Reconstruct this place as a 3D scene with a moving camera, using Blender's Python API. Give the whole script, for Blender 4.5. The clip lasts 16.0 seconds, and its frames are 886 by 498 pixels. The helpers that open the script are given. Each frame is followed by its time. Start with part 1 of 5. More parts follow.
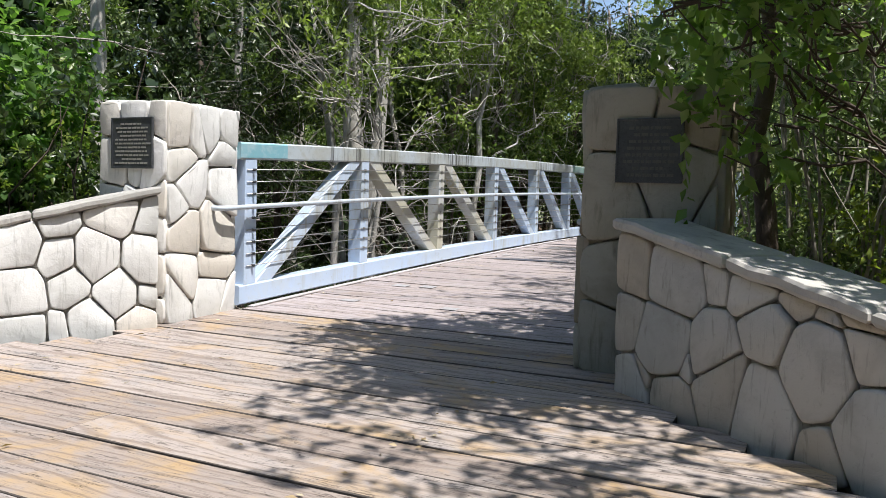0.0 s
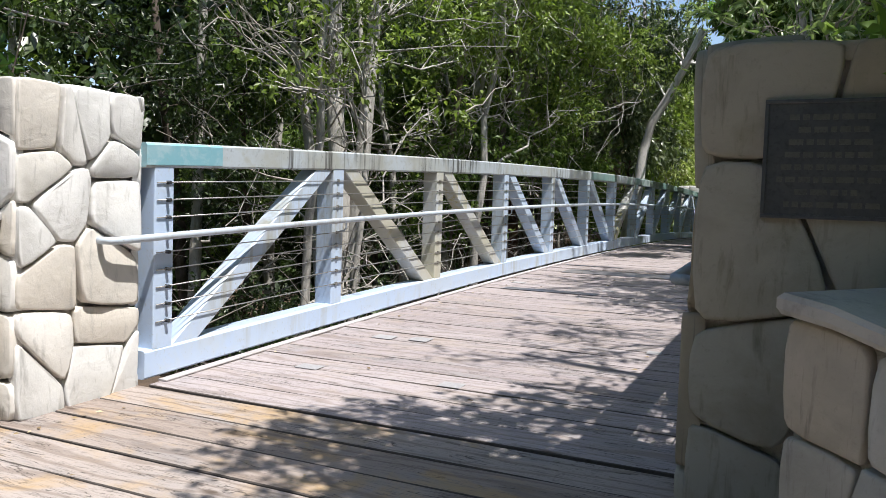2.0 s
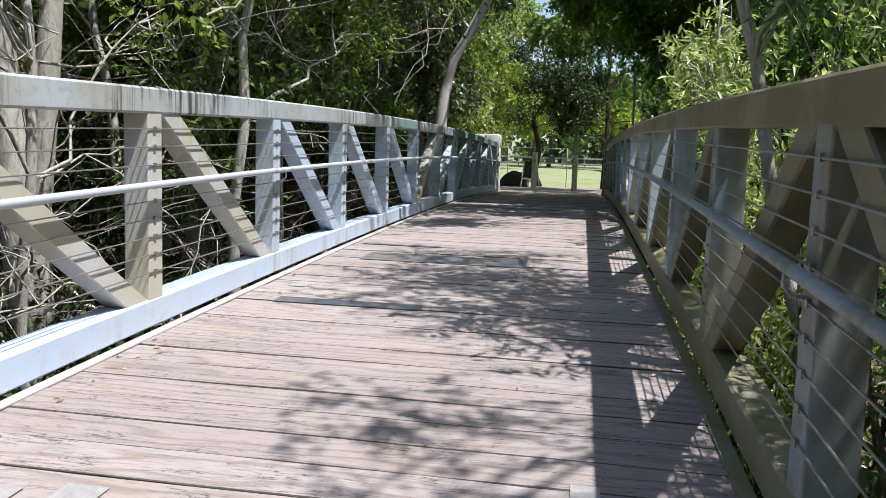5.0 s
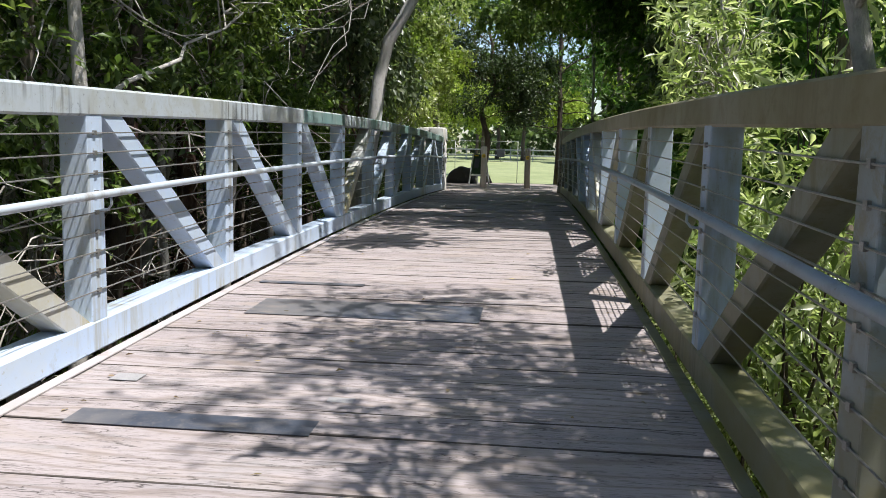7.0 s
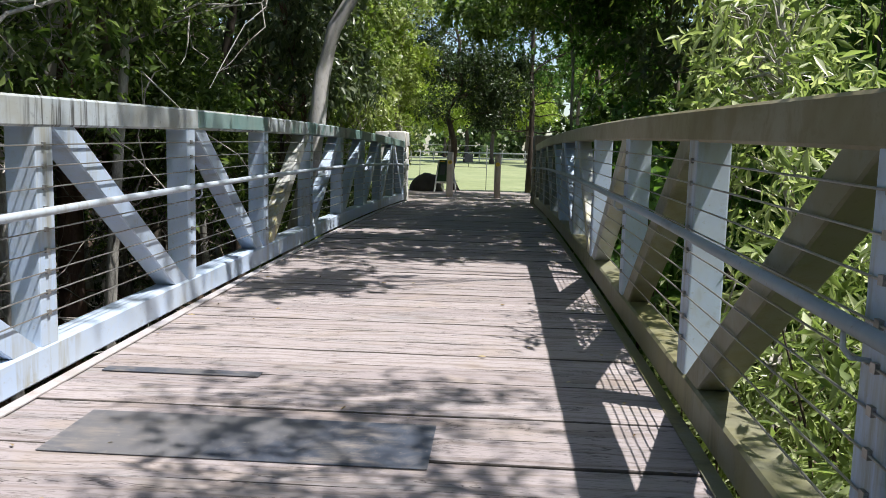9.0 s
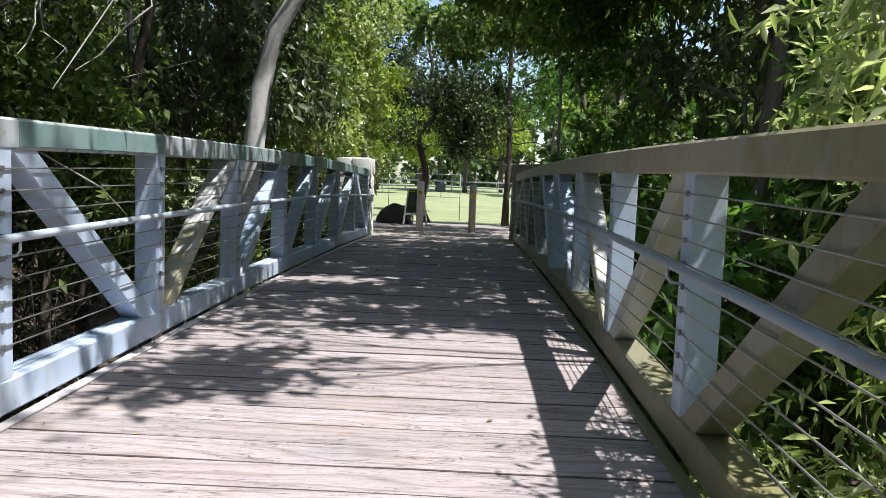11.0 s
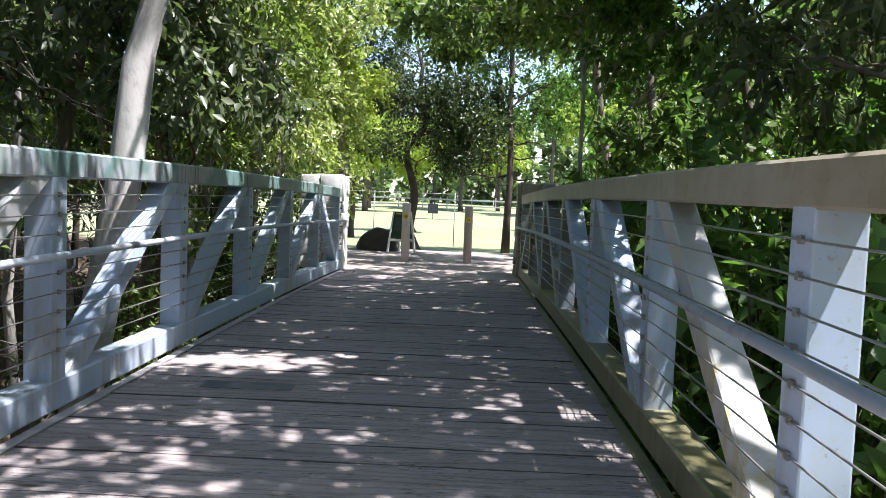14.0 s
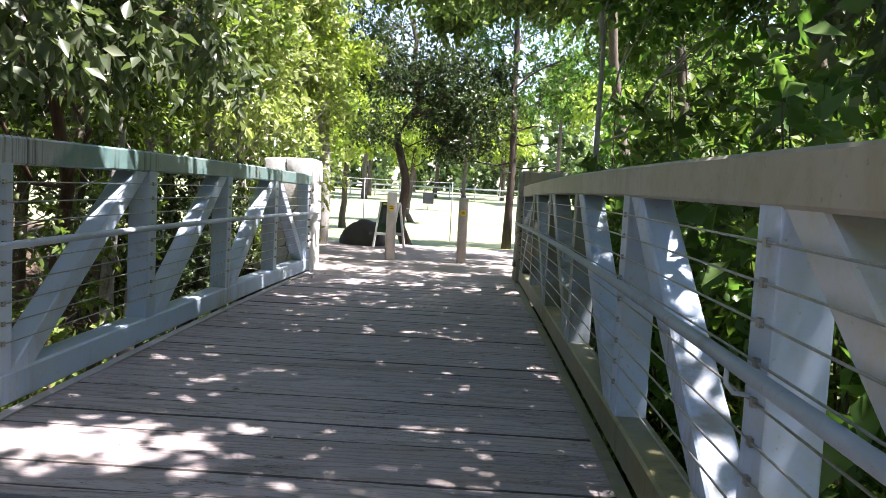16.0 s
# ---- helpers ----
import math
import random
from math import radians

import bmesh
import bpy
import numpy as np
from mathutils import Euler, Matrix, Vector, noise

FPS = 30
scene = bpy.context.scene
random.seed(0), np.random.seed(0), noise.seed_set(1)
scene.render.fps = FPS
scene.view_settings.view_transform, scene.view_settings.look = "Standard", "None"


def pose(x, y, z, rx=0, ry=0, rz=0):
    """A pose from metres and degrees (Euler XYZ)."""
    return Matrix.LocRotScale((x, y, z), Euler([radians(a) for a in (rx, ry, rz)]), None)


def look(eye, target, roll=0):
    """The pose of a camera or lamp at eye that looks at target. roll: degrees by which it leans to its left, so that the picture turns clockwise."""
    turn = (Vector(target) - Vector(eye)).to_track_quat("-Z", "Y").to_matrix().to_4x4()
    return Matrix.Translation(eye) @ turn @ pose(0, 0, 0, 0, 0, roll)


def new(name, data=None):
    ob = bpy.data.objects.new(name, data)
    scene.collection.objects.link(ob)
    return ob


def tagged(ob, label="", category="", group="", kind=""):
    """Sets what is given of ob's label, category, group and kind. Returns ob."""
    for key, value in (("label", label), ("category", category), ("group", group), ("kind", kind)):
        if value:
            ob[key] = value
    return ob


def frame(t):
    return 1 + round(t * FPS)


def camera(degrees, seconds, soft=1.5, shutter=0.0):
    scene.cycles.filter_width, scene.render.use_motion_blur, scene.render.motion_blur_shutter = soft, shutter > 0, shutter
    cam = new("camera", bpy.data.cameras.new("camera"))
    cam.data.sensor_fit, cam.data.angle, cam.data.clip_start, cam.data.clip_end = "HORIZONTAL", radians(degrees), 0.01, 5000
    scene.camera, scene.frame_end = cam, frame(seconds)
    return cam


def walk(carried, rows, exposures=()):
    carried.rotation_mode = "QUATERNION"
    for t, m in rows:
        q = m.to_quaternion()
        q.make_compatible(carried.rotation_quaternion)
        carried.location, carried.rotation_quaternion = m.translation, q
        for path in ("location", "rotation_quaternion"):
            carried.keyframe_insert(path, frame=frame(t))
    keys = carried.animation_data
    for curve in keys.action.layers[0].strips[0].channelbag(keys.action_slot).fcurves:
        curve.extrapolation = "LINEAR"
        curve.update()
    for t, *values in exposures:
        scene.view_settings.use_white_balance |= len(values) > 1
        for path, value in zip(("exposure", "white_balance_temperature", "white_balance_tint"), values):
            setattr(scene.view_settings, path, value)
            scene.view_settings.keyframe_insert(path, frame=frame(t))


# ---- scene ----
cam = camera(58.4, 16.0, soft=0.85)
PATH = [
    (0, (0.0, 0.0, 0.97), (-1.738, 3.595, 0.742), 1.72),
    (0.5, (-0.247, 0.447, 1.031), (-1.981, 4.044, 0.808), 1.71),
    (1, (-0.496, 0.911, 1.069), (-2.229, 4.51, 0.855), 1.79),
    (1.5, (-0.699, 1.396, 1.109), (-2.427, 4.997, 0.895), 1.84),
    (2, (-0.919, 1.859, 1.123), (-2.645, 5.461, 0.907), 1.89),
    (2.5, (-1.154, 2.323, 1.145), (-2.741, 5.987, 0.906), 1.93),
    (3, (-1.353, 2.817, 1.188), (-2.798, 6.538, 0.928), 1.67),
    (3.5, (-1.556, 3.298, 1.219), (-2.563, 7.159, 0.938), 1.29),
    (4, (-1.708, 3.809, 1.226), (-2.523, 7.71, 0.884), 1.52),
    (4.5, (-1.868, 4.296, 1.234), (-2.606, 8.206, 0.821), 1.87),
    (7, (-2.175, 6.926, 1.374), (-2.591, 10.875, 0.89), 1.24),
    (7.5, (-2.179, 7.443, 1.387), (-2.546, 11.398, 0.915), 1.34),
    (8, (-2.199, 7.941, 1.404), (-2.554, 11.897, 0.933), 1.41),
    (8.5, (-2.227, 8.45, 1.448), (-2.502, 12.411, 0.967), 1.42),
    (9, (-2.225, 8.955, 1.488), (-2.485, 12.918, 1.016), 1.42),
    (9.5, (-2.237, 9.451, 1.498), (-2.495, 13.415, 1.029), 1.53),
    (10, (-2.245, 9.956, 1.501), (-2.442, 13.928, 1.065), 1.77),
    (12.5, (-2.365, 12.476, 1.594), (-2.468, 16.468, 1.362), 2.26),
    (13, (-2.362, 12.984, 1.59), (-2.465, 16.976, 1.358), 2.32),
    (13.5, (-2.337, 13.489, 1.608), (-2.436, 17.481, 1.376), 2.27),
    (14, (-2.28, 14.041, 1.635), (-2.387, 18.032, 1.392), 2.24),
    (14.5, (-2.203, 14.549, 1.675), (-2.318, 18.539, 1.426), 2.26),
    (15, (-2.109, 15.066, 1.69), (-2.223, 19.055, 1.42), 2.52),
    (15.5, (-2.115, 15.59, 1.676), (-2.239, 19.576, 1.373), 2.87),
    (16, (-2.09, 16.091, 1.68), (-2.218, 20.078, 1.376), 3.00),
]
walk(cam, [(t, look(eye, target, roll)) for t, eye, target, roll in PATH],
     exposures=[(0.0, 0.6, 6500, 10), (10.0, 0.6, 6450, 10), (12.5, 1.3, 6200, 15), (13.5, 1.4, 6200, 15), (16.0, 2.0, 6500, 20)])

# ---- light ----
SUN = Vector((0.40, -0.15, 1.0)).normalized()
world = bpy.data.worlds.new("world")
scene.world = world
world.use_nodes = True
wn = world.node_tree.nodes
sky = wn.new("ShaderNodeTexSky")
sky.sky_type, sky.sun_disc = "NISHITA", False
sky.sun_elevation = math.asin(SUN.z)
sky.sun_rotation = math.atan2(SUN.x, SUN.y)
wn["Background"].inputs[1].default_value = 0.12
world.node_tree.links.new(sky.outputs[0], wn["Background"].inputs[0])
sun_data = bpy.data.lights.new("sun", "SUN")
sun_data.energy, sun_data.angle, sun_data.color = 5.0, radians(0.65), (1.0, 0.97, 0.93)
sun = new("sun", sun_data)
sun.matrix_world = look(SUN * 40, (0, 0, 0))


# ---- materials ----
def material(name, build):
    m = bpy.data.materials.new(name)
    m.use_nodes = True
    nt = m.node_tree
    nt.nodes.clear()
    out = nt.nodes.new("ShaderNodeOutputMaterial")

    def node(kind, **kw):
        n = nt.nodes.new("ShaderNode" + kind)
        for k, v in kw.items():
            key = k.replace("_", " ")
            if key in n.inputs:
                s = n.inputs[key]
                if hasattr(v, "is_output"):
                    nt.links.new(v, s)
                else:
                    s.default_value = v
        return n

    nt.links.new(build(nt, node), out.inputs[0])
    return m


def ramp(nt, fac, stops):
    n = nt.nodes.new("ShaderNodeValToRGB")
    els = n.color_ramp.elements
    while len(els) < len(stops):
        els.new(0.5)
    for e, (p, c) in zip(els, stops):
        e.position, e.color = p, (*c, 1)
    nt.links.new(fac, n.inputs[0])
    return n.outputs[0]


def mix(nt, fac, a, b, mode="MIX"):
    n = nt.nodes.new("ShaderNodeMix")
    n.data_type, n.blend_type = "RGBA", mode
    for i, v in ((0, fac), (6, a), (7, b)):
        if hasattr(v, "is_output"):
            nt.links.new(v, n.inputs[i])
        else:
            n.inputs[i].default_value = v if i == 0 else (*v, 1)
    return n.outputs[2]


def coords(nt, kind, scale=(1, 1, 1), shift=None):
    tc = nt.nodes.new("ShaderNodeTexCoord")
    mp = nt.nodes.new("ShaderNodeMapping")
    mp.inputs["Scale"].default_value = scale
    nt.links.new(tc.outputs[kind], mp.inputs[0])
    if shift is not None:
        nt.links.new(shift, mp.inputs["Location"])
    return mp.outputs[0]


def tex(nt, vec, scale, detail=4, rough=0.6, dist=0.0):
    n = nt.nodes.new("ShaderNodeTexNoise")
    n.inputs["Scale"].default_value, n.inputs["Detail"].default_value = scale, detail
    n.inputs["Roughness"].default_value, n.inputs["Distortion"].default_value = rough, dist
    nt.links.new(vec, n.inputs["Vector"])
    return n.outputs[0]


def bump(nt, h, strength, dist):
    n = nt.nodes.new("ShaderNodeBump")
    n.inputs["Strength"].default_value, n.inputs["Distance"].default_value = strength, dist
    nt.links.new(h, n.inputs["Height"])
    return n.outputs[0]


def object_shift(nt):
    oi = nt.nodes.new("ShaderNodeObjectInfo")
    mu = nt.nodes.new("ShaderNodeMath")
    mu.operation = "MULTIPLY"
    mu.inputs[1].default_value = 40.0
    nt.links.new(oi.outputs["Random"], mu.inputs[0])
    return oi.outputs["Random"], mu.outputs[0]


def wood_material(name, tones, warm, stain=0.5):
    def build(nt, node):
        rnd, shift = object_shift(nt)
        ring = nt.nodes.new("ShaderNodeTexWave")
        ring.wave_type, ring.bands_direction = "BANDS", "Y"
        for k, v in (("Scale", 0.42), ("Distortion", 22.0), ("Detail", 3.0), ("Detail Scale", 0.55), ("Detail Roughness", 0.6)):
            ring.inputs[k].default_value = v
        nt.links.new(coords(nt, "Object", (1.5, 8, 3), shift), ring.inputs["Vector"])
        grain = tex(nt, coords(nt, "Object", (3.2, 30, 30), shift), 1.0, 6, 0.72, 1.0)
        fine = tex(nt, coords(nt, "Object", (14, 120, 90), shift), 1.0, 4, 0.7)
        crack = tex(nt, coords(nt, "Object", (1.3, 13, 10), shift), 1.0, 4, 0.6, 0.6)
        blot = tex(nt, coords(nt, "Object", (1, 1.6, 1), shift), 1.9, 5, 0.65, 0.6)
        grey = tex(nt, coords(nt, "Object", (0.8, 2.5, 1), shift), 2.6, 4, 0.6, 0.4)
        base = ramp(nt, rnd, [(0.0, tones[0]), (0.5, tones[1]), (1.0, tones[2])])
        c = mix(nt, ramp(nt, blot, [(0.5, (0, 0, 0)), (0.66, (stain,) * 3)]), base, warm)
        c = mix(nt, ramp(nt, grey, [(0.52, (0, 0, 0)), (0.7, (0.55,) * 3)]), c, (0.24, 0.235, 0.24))
        c = mix(nt, ramp(nt, ring.outputs[0], [(0.0, (0.3 + 0.3 * stain,) * 3), (0.26, (0, 0, 0))]), c, (0.16, 0.12, 0.095))
        c = mix(nt, ramp(nt, grain, [(0.28, (0.5,) * 3), (0.40, (0, 0, 0))]), c, (0.15, 0.12, 0.105))
        c = mix(nt, ramp(nt, fine, [(0.34, (0.55,) * 3), (0.48, (0, 0, 0))]), c, (0.14, 0.115, 0.10))
        split = ramp(nt, crack, [(0.478, (0, 0, 0)), (0.487, (0.95, 0.95, 0.95)), (0.496, (0, 0, 0))])
        split = mix(nt, 1.0, split, ramp(nt, grey, [(0.42, (0, 0, 0)), (0.52, (1, 1, 1))]), "MULTIPLY")
        check = tex(nt, coords(nt, "Object", (2.6, 34, 20), shift), 1.0, 3, 0.55, 0.5)
        check = ramp(nt, check, [(0.455, (0, 0, 0)), (0.47, (0.75, 0.75, 0.75)), (0.485, (0, 0, 0))])
        check = mix(nt, 1.0, check, ramp(nt, blot, [(0.40, (1, 1, 1)), (0.54, (0, 0, 0))]), "MULTIPLY")
        c = mix(nt, check, c, (0.07, 0.055, 0.047))
        c = mix(nt, split, c, (0.035, 0.028, 0.024))
        knot = nt.nodes.new("ShaderNodeTexVoronoi")
        knot.inputs["Scale"].default_value = 1.0
        nt.links.new(coords(nt, "Object", (1.3, 4.4, 1), shift), knot.inputs["Vector"])
        c = mix(nt, ramp(nt, knot.outputs[0], [(0.03, (0.85,) * 3), (0.10, (0, 0, 0))]), c, (0.08, 0.055, 0.04))
        p = node("BsdfPrincipled", Base_Color=c, Roughness=0.8)
        p.inputs["Specular IOR Level"].default_value = 0.25
        low = mix(nt, split, mix(nt, 0.5, ring.outputs[0], grain), (0.0, 0.0, 0.0))
        nt.links.new(bump(nt, low, 0.8, 0.006), p.inputs["Normal"])
        return p.outputs[0]
    return material(name, build)


def paint_material(name, colour, worn, dirt, amount=0.5, run=(2.5, 5.5, 0.5), drips=0.7, second=None, spread=(0.50, 0.62), crisp=(0.46, 0.64)):
    def build(nt, node):
        v = coords(nt, "Object")
        big = tex(nt, v, 1.3, 4, 0.65, 0.3)
        streak = tex(nt, coords(nt, "Object", run), 1.6, 5, 0.7)
        spot = tex(nt, v, 38, 4, 0.7)
        base_tone, worn_tone = colour, worn
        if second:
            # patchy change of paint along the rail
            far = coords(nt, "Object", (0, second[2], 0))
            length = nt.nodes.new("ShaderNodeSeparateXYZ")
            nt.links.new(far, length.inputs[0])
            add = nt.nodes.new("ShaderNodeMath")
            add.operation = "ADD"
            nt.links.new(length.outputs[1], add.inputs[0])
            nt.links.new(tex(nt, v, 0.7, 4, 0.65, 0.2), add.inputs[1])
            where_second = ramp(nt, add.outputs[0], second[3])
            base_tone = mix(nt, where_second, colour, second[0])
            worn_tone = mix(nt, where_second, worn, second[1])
        c = mix(nt, ramp(nt, big, [(0.44, (0, 0, 0)), (0.6, (amount,) * 3)]), base_tone, worn_tone)
        mid = tex(nt, v, 6.5, 6, 0.72, 0.4)
        c = mix(nt, ramp(nt, mid, [(0.50, (0, 0, 0)), (0.63, (min(0.75, amount),) * 3)]), c, worn_tone)
        c = mix(nt, ramp(nt, mid, [(0.30, (0.35, 0.35, 0.35)), (0.42, (0, 0, 0))]), c, dirt)
        where = tex(nt, coords(nt, "Object", (1, 0.45, 0.4)), 1.9, 3, 0.55)
        drip = mix(nt, 1.0, ramp(nt, streak, [(crisp[0], (0, 0, 0)), (crisp[1], (drips,) * 3)]), ramp(nt, where, [(spread[0], (0, 0, 0)), (spread[1], (1, 1, 1))]), "MULTIPLY")
        c = mix(nt, drip, c, dirt)
        c = mix(nt, ramp(nt, spot, [(0.62, (0, 0, 0)), (0.72, (0.6,) * 3)]), c, dirt)
        p = node("BsdfPrincipled", Base_Color=c, Roughness=0.5)
        nt.links.new(bump(nt, spot, 0.15, 0.003), p.inputs["Normal"])
        return p.outputs[0]
    return material(name, build)


def stone_material(name, tones, grime):
    def build(nt, node):
        rnd, shift = object_shift(nt)
        v = coords(nt, "Object", (1, 1, 1), shift)
        base = ramp(nt, rnd, [(i / (len(tones) - 1), t) for i, t in enumerate(tones)])
        blot = tex(nt, v, 4.0, 5, 0.65, 0.5)
        fine = tex(nt, v, 45, 5, 0.7)
        c = mix(nt, ramp(nt, blot, [(0.46, (0, 0, 0)), (0.74, (0.42,) * 3)]), base, grime)
        c = mix(nt, ramp(nt, fine, [(0.3, (0.25,) * 3), (0.42, (0, 0, 0))]), c, grime)
        runs = tex(nt, coords(nt, "Generated", (3.5, 3.5, 0.5), shift), 2.2, 5, 0.65, 0.3)
        c = mix(nt, ramp(nt, runs, [(0.56, (0, 0, 0)), (0.72, (0.6,) * 3)]), c, tuple(g * 0.7 for g in grime))
        rough = tex(nt, v, 9, 6, 0.62, 0.3)
        p = node("BsdfPrincipled", Base_Color=c, Roughness=0.88)
        nt.links.new(bump(nt, mix(nt, 0.12, rough, fine), 0.45, 0.02), p.inputs["Normal"])
        return p.outputs[0]
    return material(name, build)


def plain_material(name, a, b, scale=6.0, rough=0.8, metal=0.0, relief=0.3, depth=0.01, stretch=(1, 1, 1)):
    def build(nt, node):
        v = coords(nt, "Object", stretch)
        n1, n2 = tex(nt, v, scale, 6, 0.65, 0.3), tex(nt, v, scale * 7, 4, 0.7)
        c = mix(nt, ramp(nt, n1, [(0.3, (0, 0, 0)), (0.7, (1, 1, 1))]), a, b)
        c = mix(nt, ramp(nt, n2, [(0.3, (0.5,) * 3), (0.5, (0, 0, 0))]), c, tuple(x * 0.5 for x in a))
        p = node("BsdfPrincipled", Base_Color=c, Roughness=rough, Metallic=metal)
        nt.links.new(bump(nt, mix(nt, 0.5, n1, n2), relief, depth), p.inputs["Normal"])
        return p.outputs[0]
    return material(name, build)


def leaf_material(name, dark, mid, light, through_light=0.45, gloss=0.45, tint=(1.0, 1.15, 0.5)):
    def build(nt, node):
        g = nt.nodes.new("ShaderNodeNewGeometry")
        c = ramp(nt, g.outputs["Random Per Island"], [(0.0, dark), (0.6, mid), (1.0, light)])
        p = node("BsdfPrincipled", Base_Color=c, Roughness=gloss)
        p.inputs["Specular IOR Level"].default_value = 0.6
        tr = node("BsdfTranslucent")
        lit = mix(nt, 1.0, c, tint, "MULTIPLY")
        nt.links.new(lit, tr.inputs[0])
        ms = nt.nodes.new("ShaderNodeMixShader")
        ms.inputs[0].default_value = through_light
        nt.links.new(p.outputs[0], ms.inputs[1])
        nt.links.new(tr.outputs[0], ms.inputs[2])
        return ms.outputs[0]
    return material(name, build)


M_PLANK = wood_material("weathered_planks", [(0.315, 0.275, 0.278), (0.355, 0.312, 0.314), (0.395, 0.35, 0.352)], (0.33, 0.27, 0.22), 0.45)
M_PLANK_WARM = wood_material("approach_planks", [(0.29, 0.24, 0.21), (0.335, 0.285, 0.255), (0.385, 0.335, 0.305)], (0.40, 0.27, 0.13), 0.75)
M_PLANK_EDGE = plain_material("dark_plank_edge", (0.06, 0.05, 0.044), (0.105, 0.09, 0.08), 9, 0.95, 0, 0.4, 0.004)
M_STEEL = paint_material("pale_blue_paint", (0.465, 0.575, 0.75), (0.50, 0.565, 0.64), (0.31, 0.28, 0.18), 0.5)
M_CHORD = paint_material("worn_rail_paint", (0.43, 0.48, 0.52), (0.36, 0.37, 0.34), (0.04, 0.036, 0.032), 0.9, (2, 11, 0.3), 0.9, ((0.15, 0.26, 0.25), (0.21, 0.29, 0.27), 0.03, [(0.87, (0, 0, 0)), (0.94, (1, 1, 1))]), (0.49, 0.58), (0.49, 0.60))
M_TEAL = paint_material("teal_paint", (0.20, 0.41, 0.48), (0.40, 0.52, 0.56), (0.27, 0.32, 0.32), 0.55)
M_GREEN_PAINT = paint_material("dull_green_paint", (0.17, 0.29, 0.28), (0.25, 0.33, 0.32), (0.12, 0.14, 0.12), 0.6)
M_STRIP = paint_material("pale_edge_strip", (0.46, 0.43, 0.44), (0.38, 0.35, 0.34), (0.30, 0.26, 0.23), 0.6)
M_HAND = paint_material("handrail_paint", (0.47, 0.53, 0.60), (0.40, 0.45, 0.5), (0.25, 0.22, 0.18), 0.5)
M_SHEET = paint_material("worn_sheet_metal", (0.06, 0.07, 0.095), (0.15, 0.145, 0.15), (0.28, 0.24, 0.21), 0.9, (2, 9, 2), 0.8)
M_STAIN = paint_material("stained_cream_paint", (0.50, 0.52, 0.54), (0.47, 0.45, 0.36), (0.42, 0.35, 0.10), 0.85, (9, 9, 0.3), 0.85)
M_PLATE = plain_material("dull_plate", (0.33, 0.32, 0.33), (0.42, 0.41, 0.42), 20, 0.6, 0.2, 0.2, 0.001)
# dim paints of the right truss: grime and stains, with its shade mixed in
M_HAND_DIM = paint_material("shaded_handrail_paint", (0.30, 0.35, 0.41), (0.26, 0.30, 0.33), (0.18, 0.16, 0.12), 0.6)
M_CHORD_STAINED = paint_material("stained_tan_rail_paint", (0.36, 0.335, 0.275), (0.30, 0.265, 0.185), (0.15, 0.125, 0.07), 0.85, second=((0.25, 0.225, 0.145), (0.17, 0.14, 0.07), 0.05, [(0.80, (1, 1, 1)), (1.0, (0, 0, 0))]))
M_STEEL_DIM = paint_material("grimy_shaded_blue_paint", (0.28, 0.335, 0.38), (0.22, 0.205, 0.13), (0.18, 0.16, 0.08), 0.75)
M_CHORD_DIM = paint_material("brown_stained_shaded_rail_paint", (0.22, 0.215, 0.15), (0.20, 0.185, 0.085), (0.07, 0.062, 0.03), 0.9)
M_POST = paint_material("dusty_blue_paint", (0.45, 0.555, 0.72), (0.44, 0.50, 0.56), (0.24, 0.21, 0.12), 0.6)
M_DIAG_DIM = paint_material("olive_stained_shaded_paint", (0.23, 0.235, 0.19), (0.19, 0.175, 0.10), (0.12, 0.105, 0.05), 0.85)
M_CABLE = plain_material("steel_cable", (0.33, 0.32, 0.30), (0.45, 0.44, 0.42), 40, 0.45, 0.8, 0.1, 0.001)
M_BOLT = plain_material("dark_bolt", (0.05, 0.055, 0.06), (0.1, 0.1, 0.1), 30, 0.5, 0.6, 0.1, 0.001)
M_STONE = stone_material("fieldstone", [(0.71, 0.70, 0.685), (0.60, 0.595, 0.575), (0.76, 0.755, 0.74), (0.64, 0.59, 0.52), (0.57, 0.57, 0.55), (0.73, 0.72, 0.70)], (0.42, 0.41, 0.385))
# right-hand pillars and wing wall: stained stone, darkened further for tree shade
M_STONE_STAIN_SHADE = stone_material("stained_shaded_fieldstone", [(0.34, 0.33, 0.29), (0.27, 0.27, 0.235), (0.36, 0.345, 0.30), (0.29, 0.235, 0.16), (0.25, 0.25, 0.22)], (0.14, 0.135, 0.10))
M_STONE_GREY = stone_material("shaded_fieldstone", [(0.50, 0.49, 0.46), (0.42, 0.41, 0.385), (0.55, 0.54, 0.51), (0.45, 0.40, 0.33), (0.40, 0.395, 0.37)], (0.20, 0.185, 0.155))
M_MORTAR = plain_material("mortar", (0.33, 0.31, 0.28), (0.44, 0.42, 0.385), 14, 0.95, 0, 0.6, 0.01)
M_CAP = stone_material("cap_stone", [(0.36, 0.355, 0.33), (0.46, 0.44, 0.41), (0.40, 0.385, 0.36)], (0.16, 0.155, 0.15))
M_PLAQUE = plain_material("bronze_plaque", (0.055, 0.06, 0.07), (0.095, 0.10, 0.105), 8, 0.38, 0.3, 0.2, 0.002)
M_LETTER = plain_material("raised_letters", (0.35, 0.34, 0.31), (0.45, 0.43, 0.4), 20, 0.5, 0.5, 0.1, 0.001)
M_LETTER_DIM = plain_material("darker_letters", (0.10, 0.105, 0.10), (0.14, 0.14, 0.13), 20, 0.5, 0.5, 0.1, 0.001)
M_SOIL = plain_material("leaf_litter", (0.055, 0.038, 0.027), (0.14, 0.095, 0.065), 3.5, 0.95, 0, 0.9, 0.05)
